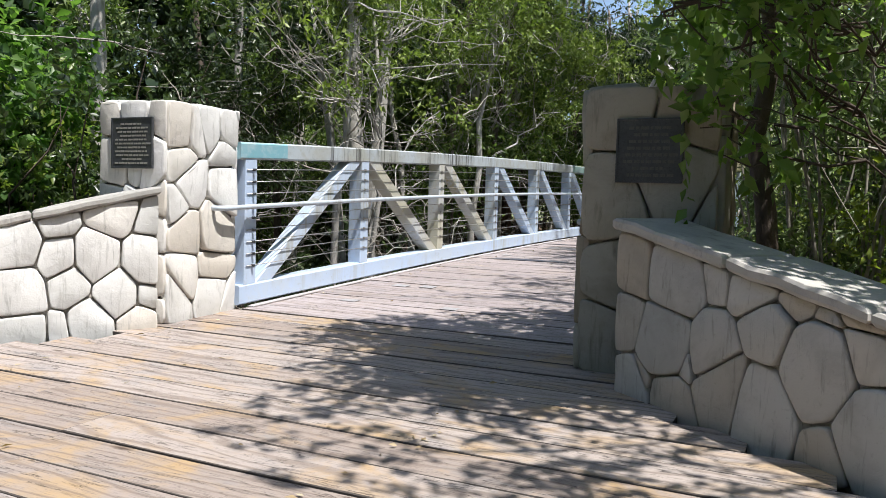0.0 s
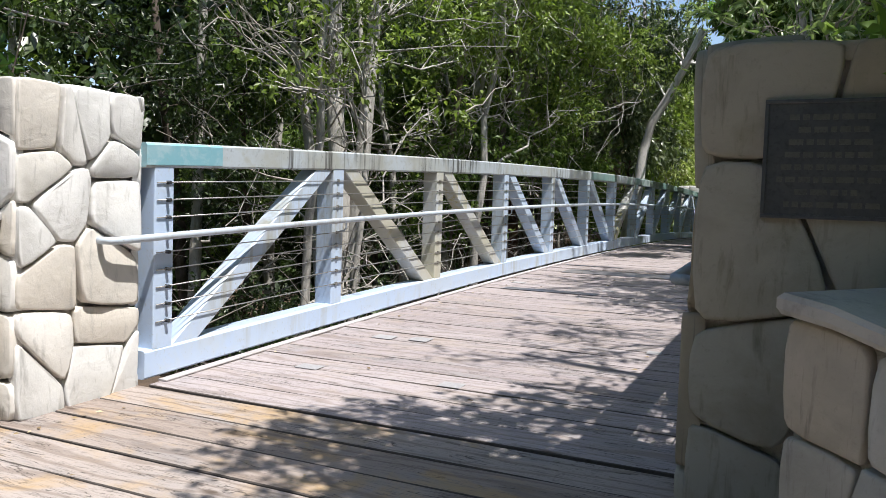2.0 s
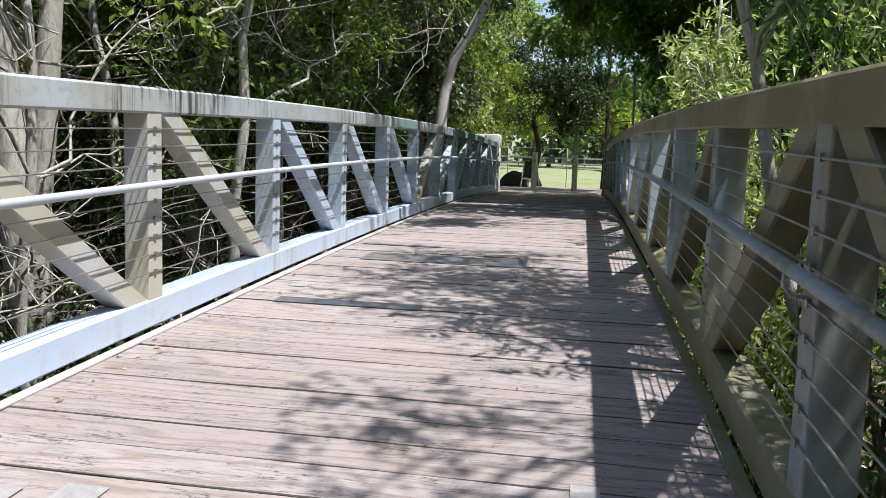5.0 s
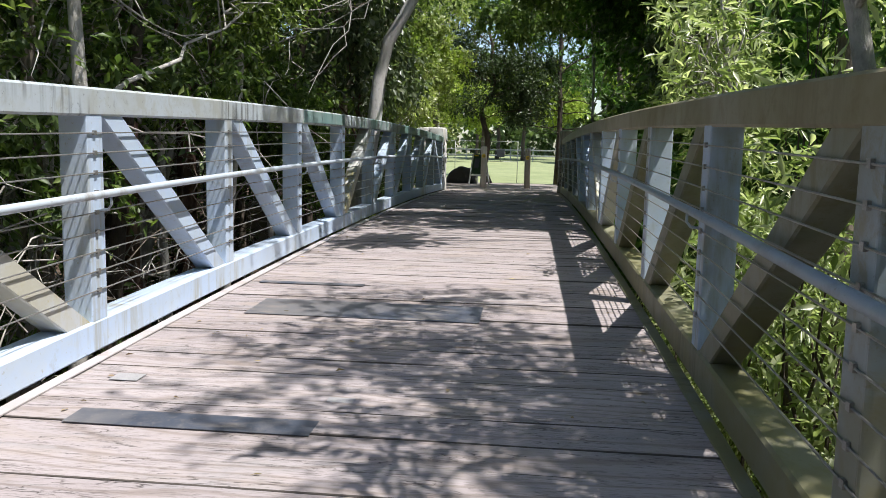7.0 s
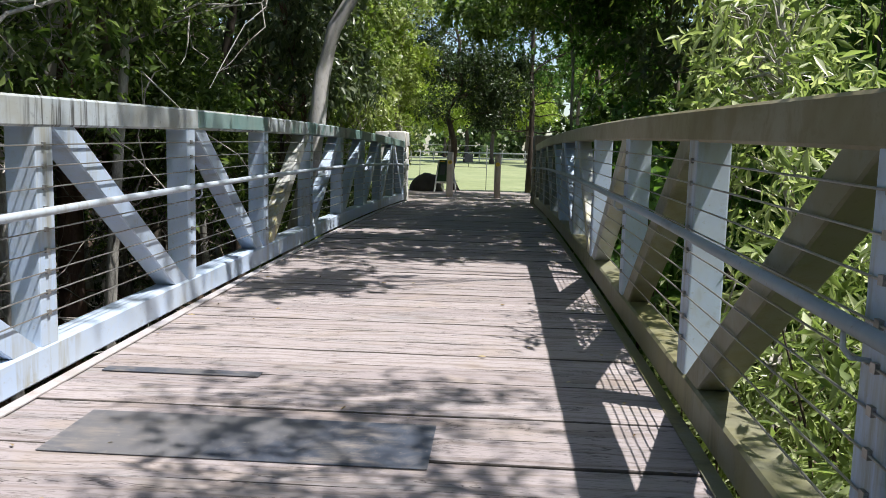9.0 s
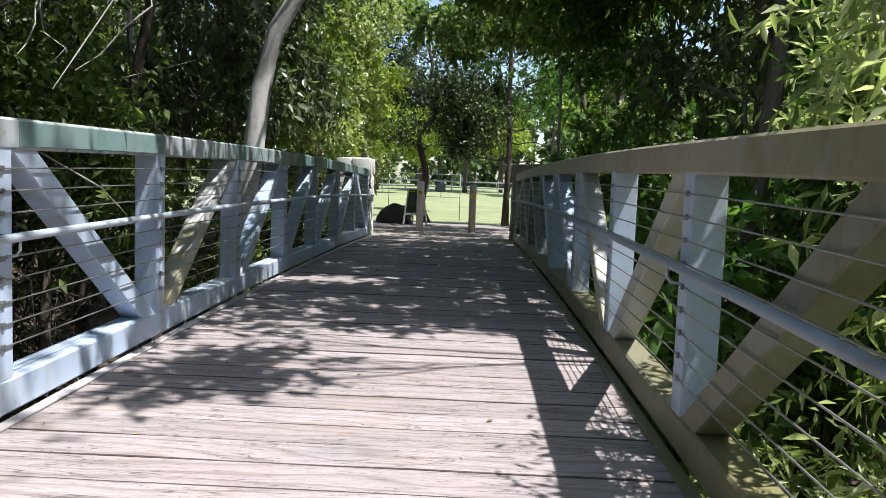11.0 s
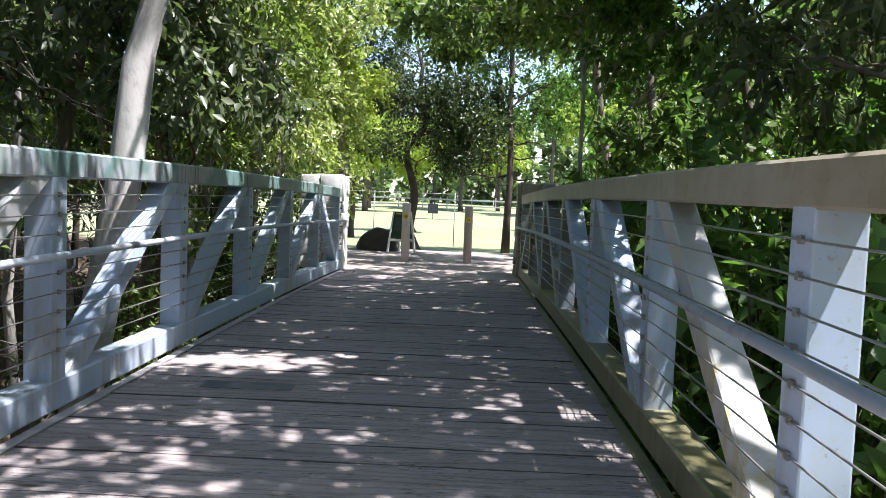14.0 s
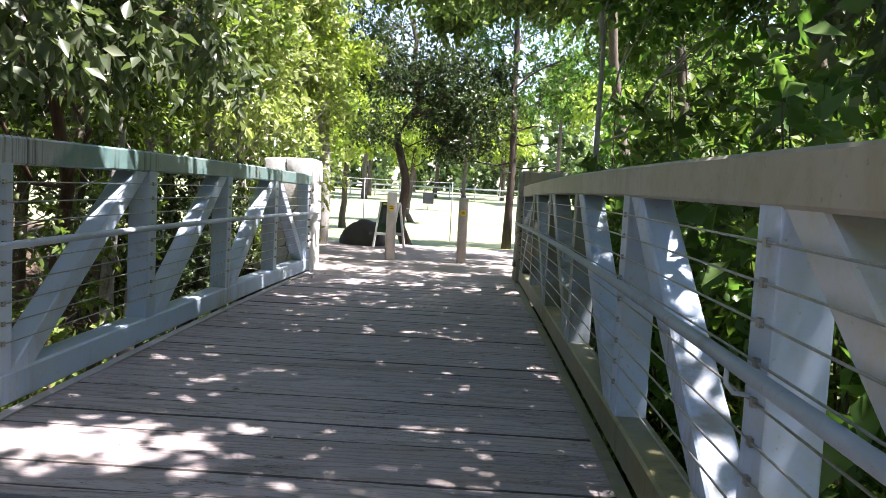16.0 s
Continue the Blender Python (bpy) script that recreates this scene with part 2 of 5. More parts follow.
M_LAWN = plain_material("mown_lawn", (0.19, 0.225, 0.095), (0.28, 0.305, 0.15), 0.35, 0.9, 0, 0.6, 0.03)
M_PATH = plain_material("dusty_path", (0.23, 0.195, 0.18), (0.32, 0.28, 0.26), 2.5, 0.95, 0, 0.5, 0.02)
M_BARK_GREY = plain_material("grey_bark", (0.30, 0.285, 0.26), (0.54, 0.51, 0.47), 5, 0.9, 0, 0.9, 0.03, (1, 1, 0.35))
M_BARK_PALE = plain_material("pale_smooth_bark", (0.55, 0.52, 0.50), (0.74, 0.71, 0.69), 3, 0.8, 0, 0.5, 0.015, (1, 1, 0.5))
M_BARK_DARK = plain_material("dark_bark", (0.055, 0.042, 0.033), (0.13, 0.10, 0.08), 6, 0.95, 0, 0.9, 0.03, (1, 1, 0.3))
M_BARK_RED = plain_material("reddish_bark", (0.11, 0.055, 0.042), (0.23, 0.14, 0.11), 6, 0.9, 0, 0.9, 0.03, (1, 1, 0.3))
M_BARK_BROWN = plain_material("brown_bark", (0.13, 0.105, 0.08), (0.26, 0.215, 0.175), 5, 0.95, 0, 0.9, 0.03, (1, 1, 0.3))
M_TWIG = plain_material("dry_twigs", (0.20, 0.18, 0.155), (0.40, 0.37, 0.33), 4, 0.9, 0, 0.3, 0.005)
M_LEAF_WOOD = leaf_material("woodland_leaves", (0.065, 0.105, 0.03), (0.125, 0.19, 0.055), (0.25, 0.32, 0.10), 0.5)
M_LEAF_DARK = leaf_material("dark_evergreen_and_shade_leaves", (0.028, 0.048, 0.02), (0.05, 0.08, 0.03), (0.10, 0.14, 0.055), 0.35, 0.35)
M_LEAF_LIME = leaf_material("lime_leaves", (0.20, 0.27, 0.045), (0.34, 0.42, 0.085), (0.50, 0.55, 0.16), 0.45, 0.35)
M_LEAF_WILLOW = leaf_material("willow_leaves", (0.11, 0.17, 0.06), (0.20, 0.28, 0.11), (0.40, 0.46, 0.27), 0.4, 0.33, (1.0, 1.1, 0.6))
M_LEAF_ELDER = leaf_material("broad_green_leaves", (0.065, 0.14, 0.035), (0.12, 0.23, 0.06), (0.22, 0.35, 0.11), 0.58, 0.38)

# PALE and SUN leaves: the sunlight falling on them is put into the colour
M_LEAF_PALE = leaf_material("sunlight_toned_leaves", (0.14, 0.20, 0.06), (0.38, 0.46, 0.19), (0.74, 0.77, 0.52), 0.52, 0.28, (1.0, 1.08, 0.62))
M_LEAF_OLIVE = leaf_material("olive_sprays", (0.11, 0.16, 0.035), (0.19, 0.26, 0.06), (0.34, 0.41, 0.12), 0.45, 0.4)
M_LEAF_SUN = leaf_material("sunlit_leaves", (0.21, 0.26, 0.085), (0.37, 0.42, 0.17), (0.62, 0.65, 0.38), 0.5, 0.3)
M_LEAF_GREY = leaf_material("grey_green_leaves", (0.08, 0.11, 0.06), (0.15, 0.19, 0.11), (0.28, 0.31, 0.21), 0.42, 0.33)
M_DRY_LEAF = leaf_material("dry_leaves", (0.22, 0.15, 0.08), (0.36, 0.27, 0.15), (0.55, 0.47, 0.33), 0.2, 0.6)
M_LEAF_FRESH = leaf_material("fresh_green_leaves", (0.12, 0.21, 0.05), (0.22, 0.34, 0.09), (0.36, 0.47, 0.17), 0.6, 0.35)


# ---- mesh helpers ----
def mesh_object(name, verts, faces, mat, parent=None, label="", smooth=False):
    me = bpy.data.meshes.new(name)
    me.from_pydata([tuple(v) for v in verts], [], faces)
    me.materials.append(mat)
    if smooth:
        me.polygons.foreach_set("use_smooth", [True] * len(me.polygons))
    me.update()
    ob = new(name, me)
    ob.parent = parent
    if label:
        ob["label"] = label
    return ob


def empty(name, at, label, category, group="", kind=""):
    ob = new(name)
    ob.location = at
    return tagged(ob, label, category, group, kind)


def part(name, bm, mat, parent, label="", smooth=False):
    """Links a bmesh, in world coordinates, as one mesh under parent, which only has a location."""
    me = bpy.data.meshes.new(name)
    off = Vector((0, 0, 0))
    p = parent
    while p is not None:
        off += p.location
        p = p.parent
    bmesh.ops.translate(bm, verts=bm.verts, vec=-off)
    bm.normal_update()
    bm.to_mesh(me)
    bm.free()
    me.materials.append(mat)
    if smooth:
        me.polygons.foreach_set("use_smooth", [True] * len(me.polygons))
    ob = new(name, me)
    ob.parent = parent
    if label:
        ob["label"] = label
    return ob


def box_bm(x0, x1, y0, y1, z0, z1, bevel=0.0):
    bm = bmesh.new()
    bmesh.ops.create_cube(bm, size=1.0)
    for v in bm.verts:
        v.co = Vector((x0 + (v.co.x + 0.5) * (x1 - x0), y0 + (v.co.y + 0.5) * (y1 - y0), z0 + (v.co.z + 0.5) * (z1 - z0)))
    if bevel:
        bmesh.ops.bevel(bm, geom=list(bm.edges), offset=bevel, segments=2, affect="EDGES", profile=0.6)
    return bm


def sweep_data(path, radii, sides, verts, faces, cap=True):
    """Appends a tube along path to verts and faces."""
    pts = [Vector(p) for p in path]
    start = len(verts)
    up = Vector((0.31, 0.17, 0.93))
    for i, p in enumerate(pts):
        t = (pts[min(i + 1, len(pts) - 1)] - pts[max(i - 1, 0)]).normalized()
        a = t.cross(up)
        if a.length < 0.05:
            a = t.cross(Vector((1, 0, 0)))
        a.normalize()
        b = t.cross(a)
        r = radii[i] if hasattr(radii, "__len__") else radii
        for k in range(sides):
            w = 2 * math.pi * k / sides
            verts.append(p + (a * math.cos(w) + b * math.sin(w)) * r)
    for i in range(len(pts) - 1):
        for k in range(sides):
            q = start + i * sides
            faces.append((q + k, q + (k + 1) % sides, q + sides + (k + 1) % sides, q + sides + k))
    if cap:
        faces.append(tuple(start + k for k in reversed(range(sides))))
        faces.append(tuple(start + (len(pts) - 1) * sides + k for k in range(sides)))


def tube(name, path, radii, sides, mat, parent, label=""):
    verts, faces = [], []
    sweep_data(path, radii, sides, verts, faces)
    off = Vector((0, 0, 0))
    p = parent
    while p is not None:
        off += p.location
        p = p.parent
    return mesh_object(name, [v - off for v in verts], faces, mat, parent, label, True)


# ---- the lie of the land ----
Y0, Y1, XL, XR = 5.17, 27.36, -4.375, -1.35
PANEL, POST = 1.825, 0.15


def chord_z(y):
    u = y - 16.3
    return 0.606 + 0.0153 * u - 0.00159 * u * u


def deck_z(y):
    if y < 5.2:
        return 0.047 + 0.045 * (y - 5.2)
    if y > 27.5:
        return deck_z(27.5)
    return chord_z(y) - 0.19


def ease(a, b, v):
    t = min(1, max(0, (v - a) / (b - a)))
    return t * t * (3 - 2 * t)


def ground_z(x, y):
    n = noise.noise((x * 0.35, y * 0.35, 0)) * 0.16 + noise.noise((x * 1.3, y * 1.3, 5)) * 0.06
    near = -0.35 if y < 5 else 0.31
    bed = -1.75 + 0.5 * ease(2, 12, abs(x + 3))
    f = ease(5.0, 9.0, y) * (1 - ease(24.0, 30.5, y))
    z = near * (1 - f) + bed * f + n * (0.25 + 0.75 * f)
    if y > 30:
        z = 0.30 + n * 0.15 * (1 - ease(30, 36, y)) - 0.2 * ease(34, 46, y) + 0.016 * max(0, min(y, 130) - 46)
    if y < 6 and -6.5 < x < 2.5:
        z = min(z, deck_z(y) - 0.30)
    if -6 < x < 0.5 and 26 < y < 33.5:
        z = min(z, 0.315)
    return z


def make_ground():
    xs = sorted(set([-900, -300, -120, -70, -45, -32] + [-26 + 0.7 * i for i in range(75)] + [32, 45, 70, 120, 300, 900]))
    ys = sorted(set([-900, -300, -100, -50, -25, -14] + [-9 + 0.7 * i for i in range(80)] + [50, 56, 64, 75, 90, 110, 140, 200, 300, 600, 1200]))
    verts = [(x, y, ground_z(x, y)) for y in ys for x in xs]
    n = len(xs)
    faces = [(j * n + i, j * n + i + 1, (j + 1) * n + i + 1, (j + 1) * n + i) for j in range(len(ys) - 1) for i in range(n - 1)]
    ob = mesh_object("ground", verts, faces, M_SOIL, None, "", True)
    ob.data.materials.append(M_LAWN)
    for p in ob.data.polygons:
        c = p.center
        edge = 34.2 + 0.8 * noise.noise((c.x * 0.5, 1.0, 0)) + max(0, abs(c.x + 3) - 7) * 0.4
        p.material_index = 1 if c.y > edge else 0
    return tagged(ob, "brown leaf-littered creek bank running into mown green lawn", "ground", "", "structure")


make_ground()


# ---- bridge deck ----
def plank_mesh(name, length, width, thick, mat, seed):
    rng = random.Random(seed)
    hx, hy, c = length / 2, width / 2, 0.004
    verts, faces = [], []
    cols = 9
    for i in range(cols):
        x = -hx + length * i / (cols - 1)
        w1, w2 = rng.uniform(-0.0035, 0.002), rng.uniform(-0.002, 0.0035)
        lift = rng.uniform(-0.002, 0.002)
        verts += [(x, -hy + w1, -thick), (x, -hy + w1, -c), (x, -hy + c + w1, lift), (x, hy - c + w2, lift), (x, hy + w2, -c), (x, hy + w2, -thick)]
    for i in range(cols - 1):
        for k in range(5):
            a = i * 6 + k
            faces.append((a, a + 6, a + 7, a + 1))
    faces += [(5, 4, 3, 2, 1, 0), tuple((cols - 1) * 6 + k for k in range(6))]
    me = bpy.data.meshes.new(name)
    me.from_pydata(verts, [], faces)
    me.materials.append(mat)
    me.materials.append(M_PLANK_EDGE)
    # top faces keep the plank wood, sides and bevels get the dark edge
    for i, p in enumerate(me.polygons):
        p.material_index = 0 if i % 5 == 2 and i < 5 * (cols - 1) else 1
    return me


def make_decks():
    rng = random.Random(5)
    deck = empty("bridge_deck", (0, 0, 0), "weathered grey timber plank deck across a steel footbridge", "bridge deck", "", "structure")
    kinds = [plank_mesh("plank", XR - XL - 0.05, 0.2425, 0.065, M_PLANK, s) for s in range(6)]
    y = Y0 + 0.14
    while y < Y1 + 0.1:
        ob = new("plank", rng.choice(kinds))
        ob.parent = deck
        flip = math.pi if rng.random() < 0.5 else 0
        slope = math.atan2(deck_z(y + 0.1) - deck_z(y - 0.1), 0.2)
        ob.location = ((XL + XR) / 2, y, deck_z(y) + rng.uniform(-0.003, 0.003))
        ob.rotation_euler = (slope * (1 if not flip else -1), rng.uniform(-0.0012, 0.0012), flip + rng.uniform(-0.002, 0.002))
        y += 0.2475
    near = empty("approach_deck", (0, 0, 0), "sun-bleached brown plank approach deck with orange stains", "wooden deck", "", "structure")
    y = Y0 - 0.01
    while y > -3.2:
        w = rng.choice((0.27, 0.283, 0.289))
        if y > 4.15:
            x0, x1 = -4.95, -0.65
        else:
            x0, x1 = -4.35 - (4.15 - y) * 0.73, -0.75 + (4.15 - y) * 1.27
        x0, x1 = max(x0, -6.4), min(x1, 2.4)
        cut = rng.uniform(x0 + 1.0, x1 - 1.0)
        runs = [(x0, cut - 0.003), (cut + 0.003, x1)] if y < 4 and rng.random() < 0.45 else [(x0, x1)]
        for a, b in runs:
            ob = new("plank", plank_mesh("plank", b - a, w - 0.011, 0.06, M_PLANK_WARM, rng.random()))
            ob.parent = near
            ob.location = ((a + b) / 2, y - w / 2, deck_z(y - w / 2) + rng.uniform(-0.003, 0.003))
            ob.rotation_euler = (math.atan(0.045), 0, rng.uniform(-0.002, 0.002))
        y -= w
    # added dark sheet below the planks, standing in for the shade in their gaps
    under = empty("gap_shade_sheet", (0, 0, 0), "added dark sheet for the shade in the gaps between planks", "underlay", "", "structure")
    verts, faces = [], []
    rows = [-3.2, 2.0, 5.15] + [5.3 + (Y1 - 5.3) * i / 20 for i in range(21)]
    for y in rows:
        w0, w1 = (-5.9, 1.7) if y < 3 else ((-4.4, -1.2) if y < 5.2 else (XL + 0.04, XR - 0.04))
        z = deck_z(y) - 0.068
        verts += [(w0, y, z), (w1, y, z), (w1, y, z - 0.006), (w0, y, z - 0.006)]
    for i in range(len(rows) - 1):
        for k in range(4):
            faces.append((i * 4 + k, i * 4 + (k + 1) % 4, i * 4 + 4 + (k + 1) % 4, i * 4 + 4 + k))
    mesh_object("felt", verts, faces, M_BOLT, under)
    for x in (XL + 0.35, (XL + XR) / 2, XR - 0.35):
        verts, faces = [], []
        ys = [Y0 + 0.05 + (Y1 - Y0 - 0.1) * i / 24 for i in range(25)]
        for y in ys:
            z = deck_z(y) - 0.08
            verts += [(x - 0.06, y, z), (x + 0.06, y, z), (x + 0.06, y, z - 0.2), (x - 0.06, y, z - 0.2)]
        for i in range(24):
            for k in range(4):
                faces.append((i * 4 + k, i * 4 + (k + 1) % 4, i * 4 + 4 + (k + 1) % 4, i * 4 + 4 + k))
        faces += [(3, 2, 1, 0), (96, 97, 98, 99)]
        mesh_object("deck_beam", verts, faces, M_BARK_DARK, deck, "dark steel floor beam")
    # patches and edge strips lying on the planks
    # the small plate at y 10.25 stands for a pale peeled spot
    for (x0, x1, y0, y1, lab, mat) in ((-3.97, -2.45, 11.79, 12.24, "worn dark sheet-metal repair patch", M_SHEET), (-4.03, -3.0, 9.86, 10.02, "worn dark metal repair strip", M_SHEET), (-4.22, -3.4, 12.8, 12.88, "worn dark metal repair strip", M_SHEET), (-4.12, -3.98, 10.39, 10.49, "pale metal plate", M_PLATE), (-3.90, -3.74, 6.9, 7.02, "pale metal plate", M_PLATE), (-3.62, -3.47, 6.95, 7.08, "pale metal plate", M_PLATE), (-1.98, -1.88, 7.35, 7.45, "pale metal plate", M_PLATE), (-3.86, -3.70, 5.9, 6.0, "pale metal plate", M_PLATE), (-2.88, -2.74, 5.93, 6.03, "pale metal plate", M_PLATE), (-3.03, -2.91, 10.25, 10.31, "pale metal plate", M_PLATE), (-3.86, -3.30, 18.76, 18.94, "worn dark metal repair strip", M_SHEET)):
        zc = deck_z((y0 + y1) / 2)
        bm = box_bm(x0, x1, y0, y1, zc + 0.002, zc + 0.005, 0.0012)
        for v in bm.verts:
            v.co.z += deck_z(v.co.y) - zc
        part("deck_patch", bm, mat, deck, lab)


make_decks()


# ---- steel trusses ----
def run_bm(x0, x1, low, high, y0, y1, steps=44, c=0.012):
    """A bar with chamfered edges that follows the bridge's camber; low and high are above the lower chord's top."""
    bm = bmesh.new()
    rings = []
    for i in range(steps + 1):
        y = y0 + (y1 - y0) * i / steps
        z = chord_z(y)
        a, b = z + low, z + high
        prof = [(x0 + c, a), (x1 - c, a), (x1, a + c), (x1, b - c), (x1 - c, b), (x0 + c, b), (x0, b - c), (x0, a + c)]
        rings.append([bm.verts.new((px, y, pz)) for px, pz in prof])
    for r, s in zip(rings, rings[1:]):
        for k in range(8):
            bm.faces.new((r[k], r[(k + 1) % 8], s[(k + 1) % 8], s[k]))
    bm.faces.new(rings[0][::-1])
    bm.faces.new(rings[-1])
    bmesh.ops.recalc_face_normals(bm, faces=bm.faces)
    return bm


def brace_bm(x0, x1, ya, za, yb, zb, width):
    """A diagonal box member between two points of the truss plane, cut level at both ends."""
    ln = math.hypot(yb - ya, zb - za)
    h = width / 2 * ln / abs(zb - za)
    bm = bmesh.new()
    c = 0.01
    rings = []
    for y, z in ((ya, za), (yb, zb)):
        q = [(x0 + c, -h), (x1 - c, -h), (x1, -h + c), (x1, h - c), (x1 - c, h), (x0 + c, h), (x0, h - c), (x0, -h + c)]
        rings.append([bm.verts.new((px, y + d, z)) for px, d in q])
    for k in range(8):
        bm.faces.new((rings[0][k], rings[0][(k + 1) % 8], rings[1][(k + 1) % 8], rings[1][k]))
    bm.faces.new(rings[0][::-1])
    bm.faces.new(rings[1])
    bmesh.ops.recalc_face_normals(bm, faces=bm.faces)
    return bm


def make_truss(side):
    """side 1: the truss whose inner face looks along +x; side -1: the opposite one."""
    xi = XL if side == 1 else XR
    ob = empty("bridge_truss", (xi, Y0, 0), "pale blue painted steel footbridge truss with cable railing, flaking and stained", "bridge truss", "bridge trusses")

    def span(a, b):
        u, v = xi - side * a, xi - side * b
        return min(u, v), max(u, v)

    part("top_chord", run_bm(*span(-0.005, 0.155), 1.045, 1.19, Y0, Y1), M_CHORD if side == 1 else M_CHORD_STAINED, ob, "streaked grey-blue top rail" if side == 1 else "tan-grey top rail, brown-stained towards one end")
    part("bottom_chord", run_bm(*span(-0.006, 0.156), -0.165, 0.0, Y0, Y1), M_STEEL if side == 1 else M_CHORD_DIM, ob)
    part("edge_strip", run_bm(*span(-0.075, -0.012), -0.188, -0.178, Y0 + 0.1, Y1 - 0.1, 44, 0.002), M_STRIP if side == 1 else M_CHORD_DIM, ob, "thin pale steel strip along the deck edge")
    if side == 1:
        part("teal_patch", run_bm(*span(-0.008, 0.12), 1.05, 1.187, Y0 - 0.002, Y0 + 0.62, 4, 0.012), M_TEAL, ob, "fresh teal paint patch")
        part("green_patch", run_bm(*span(-0.008, 0.12), 1.052, 1.186, 14.56, 16.28, 8, 0.012), M_GREEN_PAINT, ob, "dull green repainted length of rail")
    ks = range(13)
    for k in ks:
        far = min(5.385 + PANEL * k, Y1 - 0.005)
        y0 = max(far - POST, Y0 + 0.004)
        far = y0 + POST if k == 0 else far
        zc = chord_z((y0 + far) / 2)
        # right posts at both ends stand in shade, put into their dim paint
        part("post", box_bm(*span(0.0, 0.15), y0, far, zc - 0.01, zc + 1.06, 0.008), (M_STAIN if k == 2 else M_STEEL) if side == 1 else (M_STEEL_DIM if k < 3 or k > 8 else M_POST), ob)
        for j in range(9):
            z = zc + 0.155 + 0.1008 * j
            if k in (0, 12):
                verts, faces = [], []
                yb = (y0 + far) / 2
                sweep_data([(xi - side * 0.002, yb + 0.02, z), (xi + side * 0.03, yb + 0.02, z)], 0.012, 6, verts, faces)
                o = ob.location
                mesh_object("bolt", [v - o for v in verts], faces, M_BOLT, ob)
            else:
                part("cable_clip", box_bm(*span(-0.012, 0.001), y0 + 0.05, y0 + 0.075, z - 0.012, z + 0.012), M_CABLE, ob)
    for k in range(12):
        ya = 5.385 + PANEL * k
        yb = ya + PANEL - POST
        rises = k == 0 or 6 <= k <= 10
        lo, hi = (ya + 0.10, yb - 0.10) if rises else (yb - 0.10, ya + 0.10)
        zl, zh = chord_z(lo) - 0.01, chord_z(hi) + 1.055
        # right diagonals: the dim paints carry the shade on the first and last
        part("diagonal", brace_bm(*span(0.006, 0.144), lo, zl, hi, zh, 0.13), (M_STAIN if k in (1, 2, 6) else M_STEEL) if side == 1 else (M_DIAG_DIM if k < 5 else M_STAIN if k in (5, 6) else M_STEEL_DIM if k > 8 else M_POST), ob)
    for j in range(9):
        path = [(xi + side * 0.006, y, chord_z(y) + 0.155 + 0.1008 * j) for y in [Y0 + 0.08 + (Y1 - Y0 - 0.16) * i / 26 for i in range(27)]]
        tube("cable", path, 0.004, 5, M_CABLE, ob)
    # handrail, turned into the pillars at both ends
    xh = xi + side * 0.065
    ys = [4.93 + (27.62 - 4.93) * i / 40 for i in range(41)]
    rail = [(xh, y, chord_z(y) + 0.655) for y in ys]
    za, zb = rail[0][2], rail[-1][2]
    head = [(xi - side * 0.03, 4.86, za), (xh - side * 0.035, 4.86, za), (xh - side * 0.01, 4.875, za)]
    tail = [(xh - side * 0.01, 27.675, zb), (xh - side * 0.035, 27.69, zb), (xi - side * 0.03, 27.69, zb)]
    hr = tube("handrail", head + rail + tail, 0.021, 10, M_HAND if side == 1 else M_HAND_DIM, ob, "round pale blue handrail")
    for k in range(1, 12, 2):
        y = 5.385 + PANEL * k - 0.05
        z = chord_z(y) + 0.655
        tube("bracket", [(xh, y, z - 0.015), (xh, y, z - 0.06), (xh - side * 0.02, y, z - 0.085), (xi - side * 0.004, y, z - 0.09)], 0.007, 6, M_HAND, ob)
    return ob


make_truss(1)
make_truss(-1)


# ---- fieldstone pillars and wing walls ----
def clip_poly(poly, px, py, nx, ny):
    """The part of a convex polygon where (q - p) . n <= 0."""
    out = []
    for i, a in enumerate(poly):
        b = poly[(i + 1) % len(poly)]
        da = (a[0] - px) * nx + (a[1] - py) * ny
        db = (b[0] - px) * nx + (b[1] - py) * ny
        if da <= 0:
            out.append(a)
        if (da < 0 < db) or (db < 0 < da):
            t = da / (da - db)
            out.append((a[0] + (b[0] - a[0]) * t, a[1] + (b[1] - a[1]) * t))
    return out


def inset(poly, d):
    out = list(poly)
    for i, a in enumerate(poly):
        b = poly[(i + 1) % len(poly)]
        ex, ey = b[0] - a[0], b[1] - a[1]
        ln = math.hypot(ex, ey)
        if ln < 1e-6:
            continue
        nx, ny = ey / ln, -ex / ln
        out = clip_poly(out, a[0] - nx * d, a[1] - ny * d, nx, ny)
        if len(out) < 3:
            return []
    return out


def round_off(poly, f=0.2):
    out = []
    for i, a in enumerate(poly):
        b = poly[(i + 1) % len(poly)]
        out += [(a[0] + (b[0] - a[0]) * f, a[1] + (b[1] - a[1]) * f), (b[0] - (b[0] - a[0]) * f, b[1] - (b[1] - a[1]) * f)]
    return out


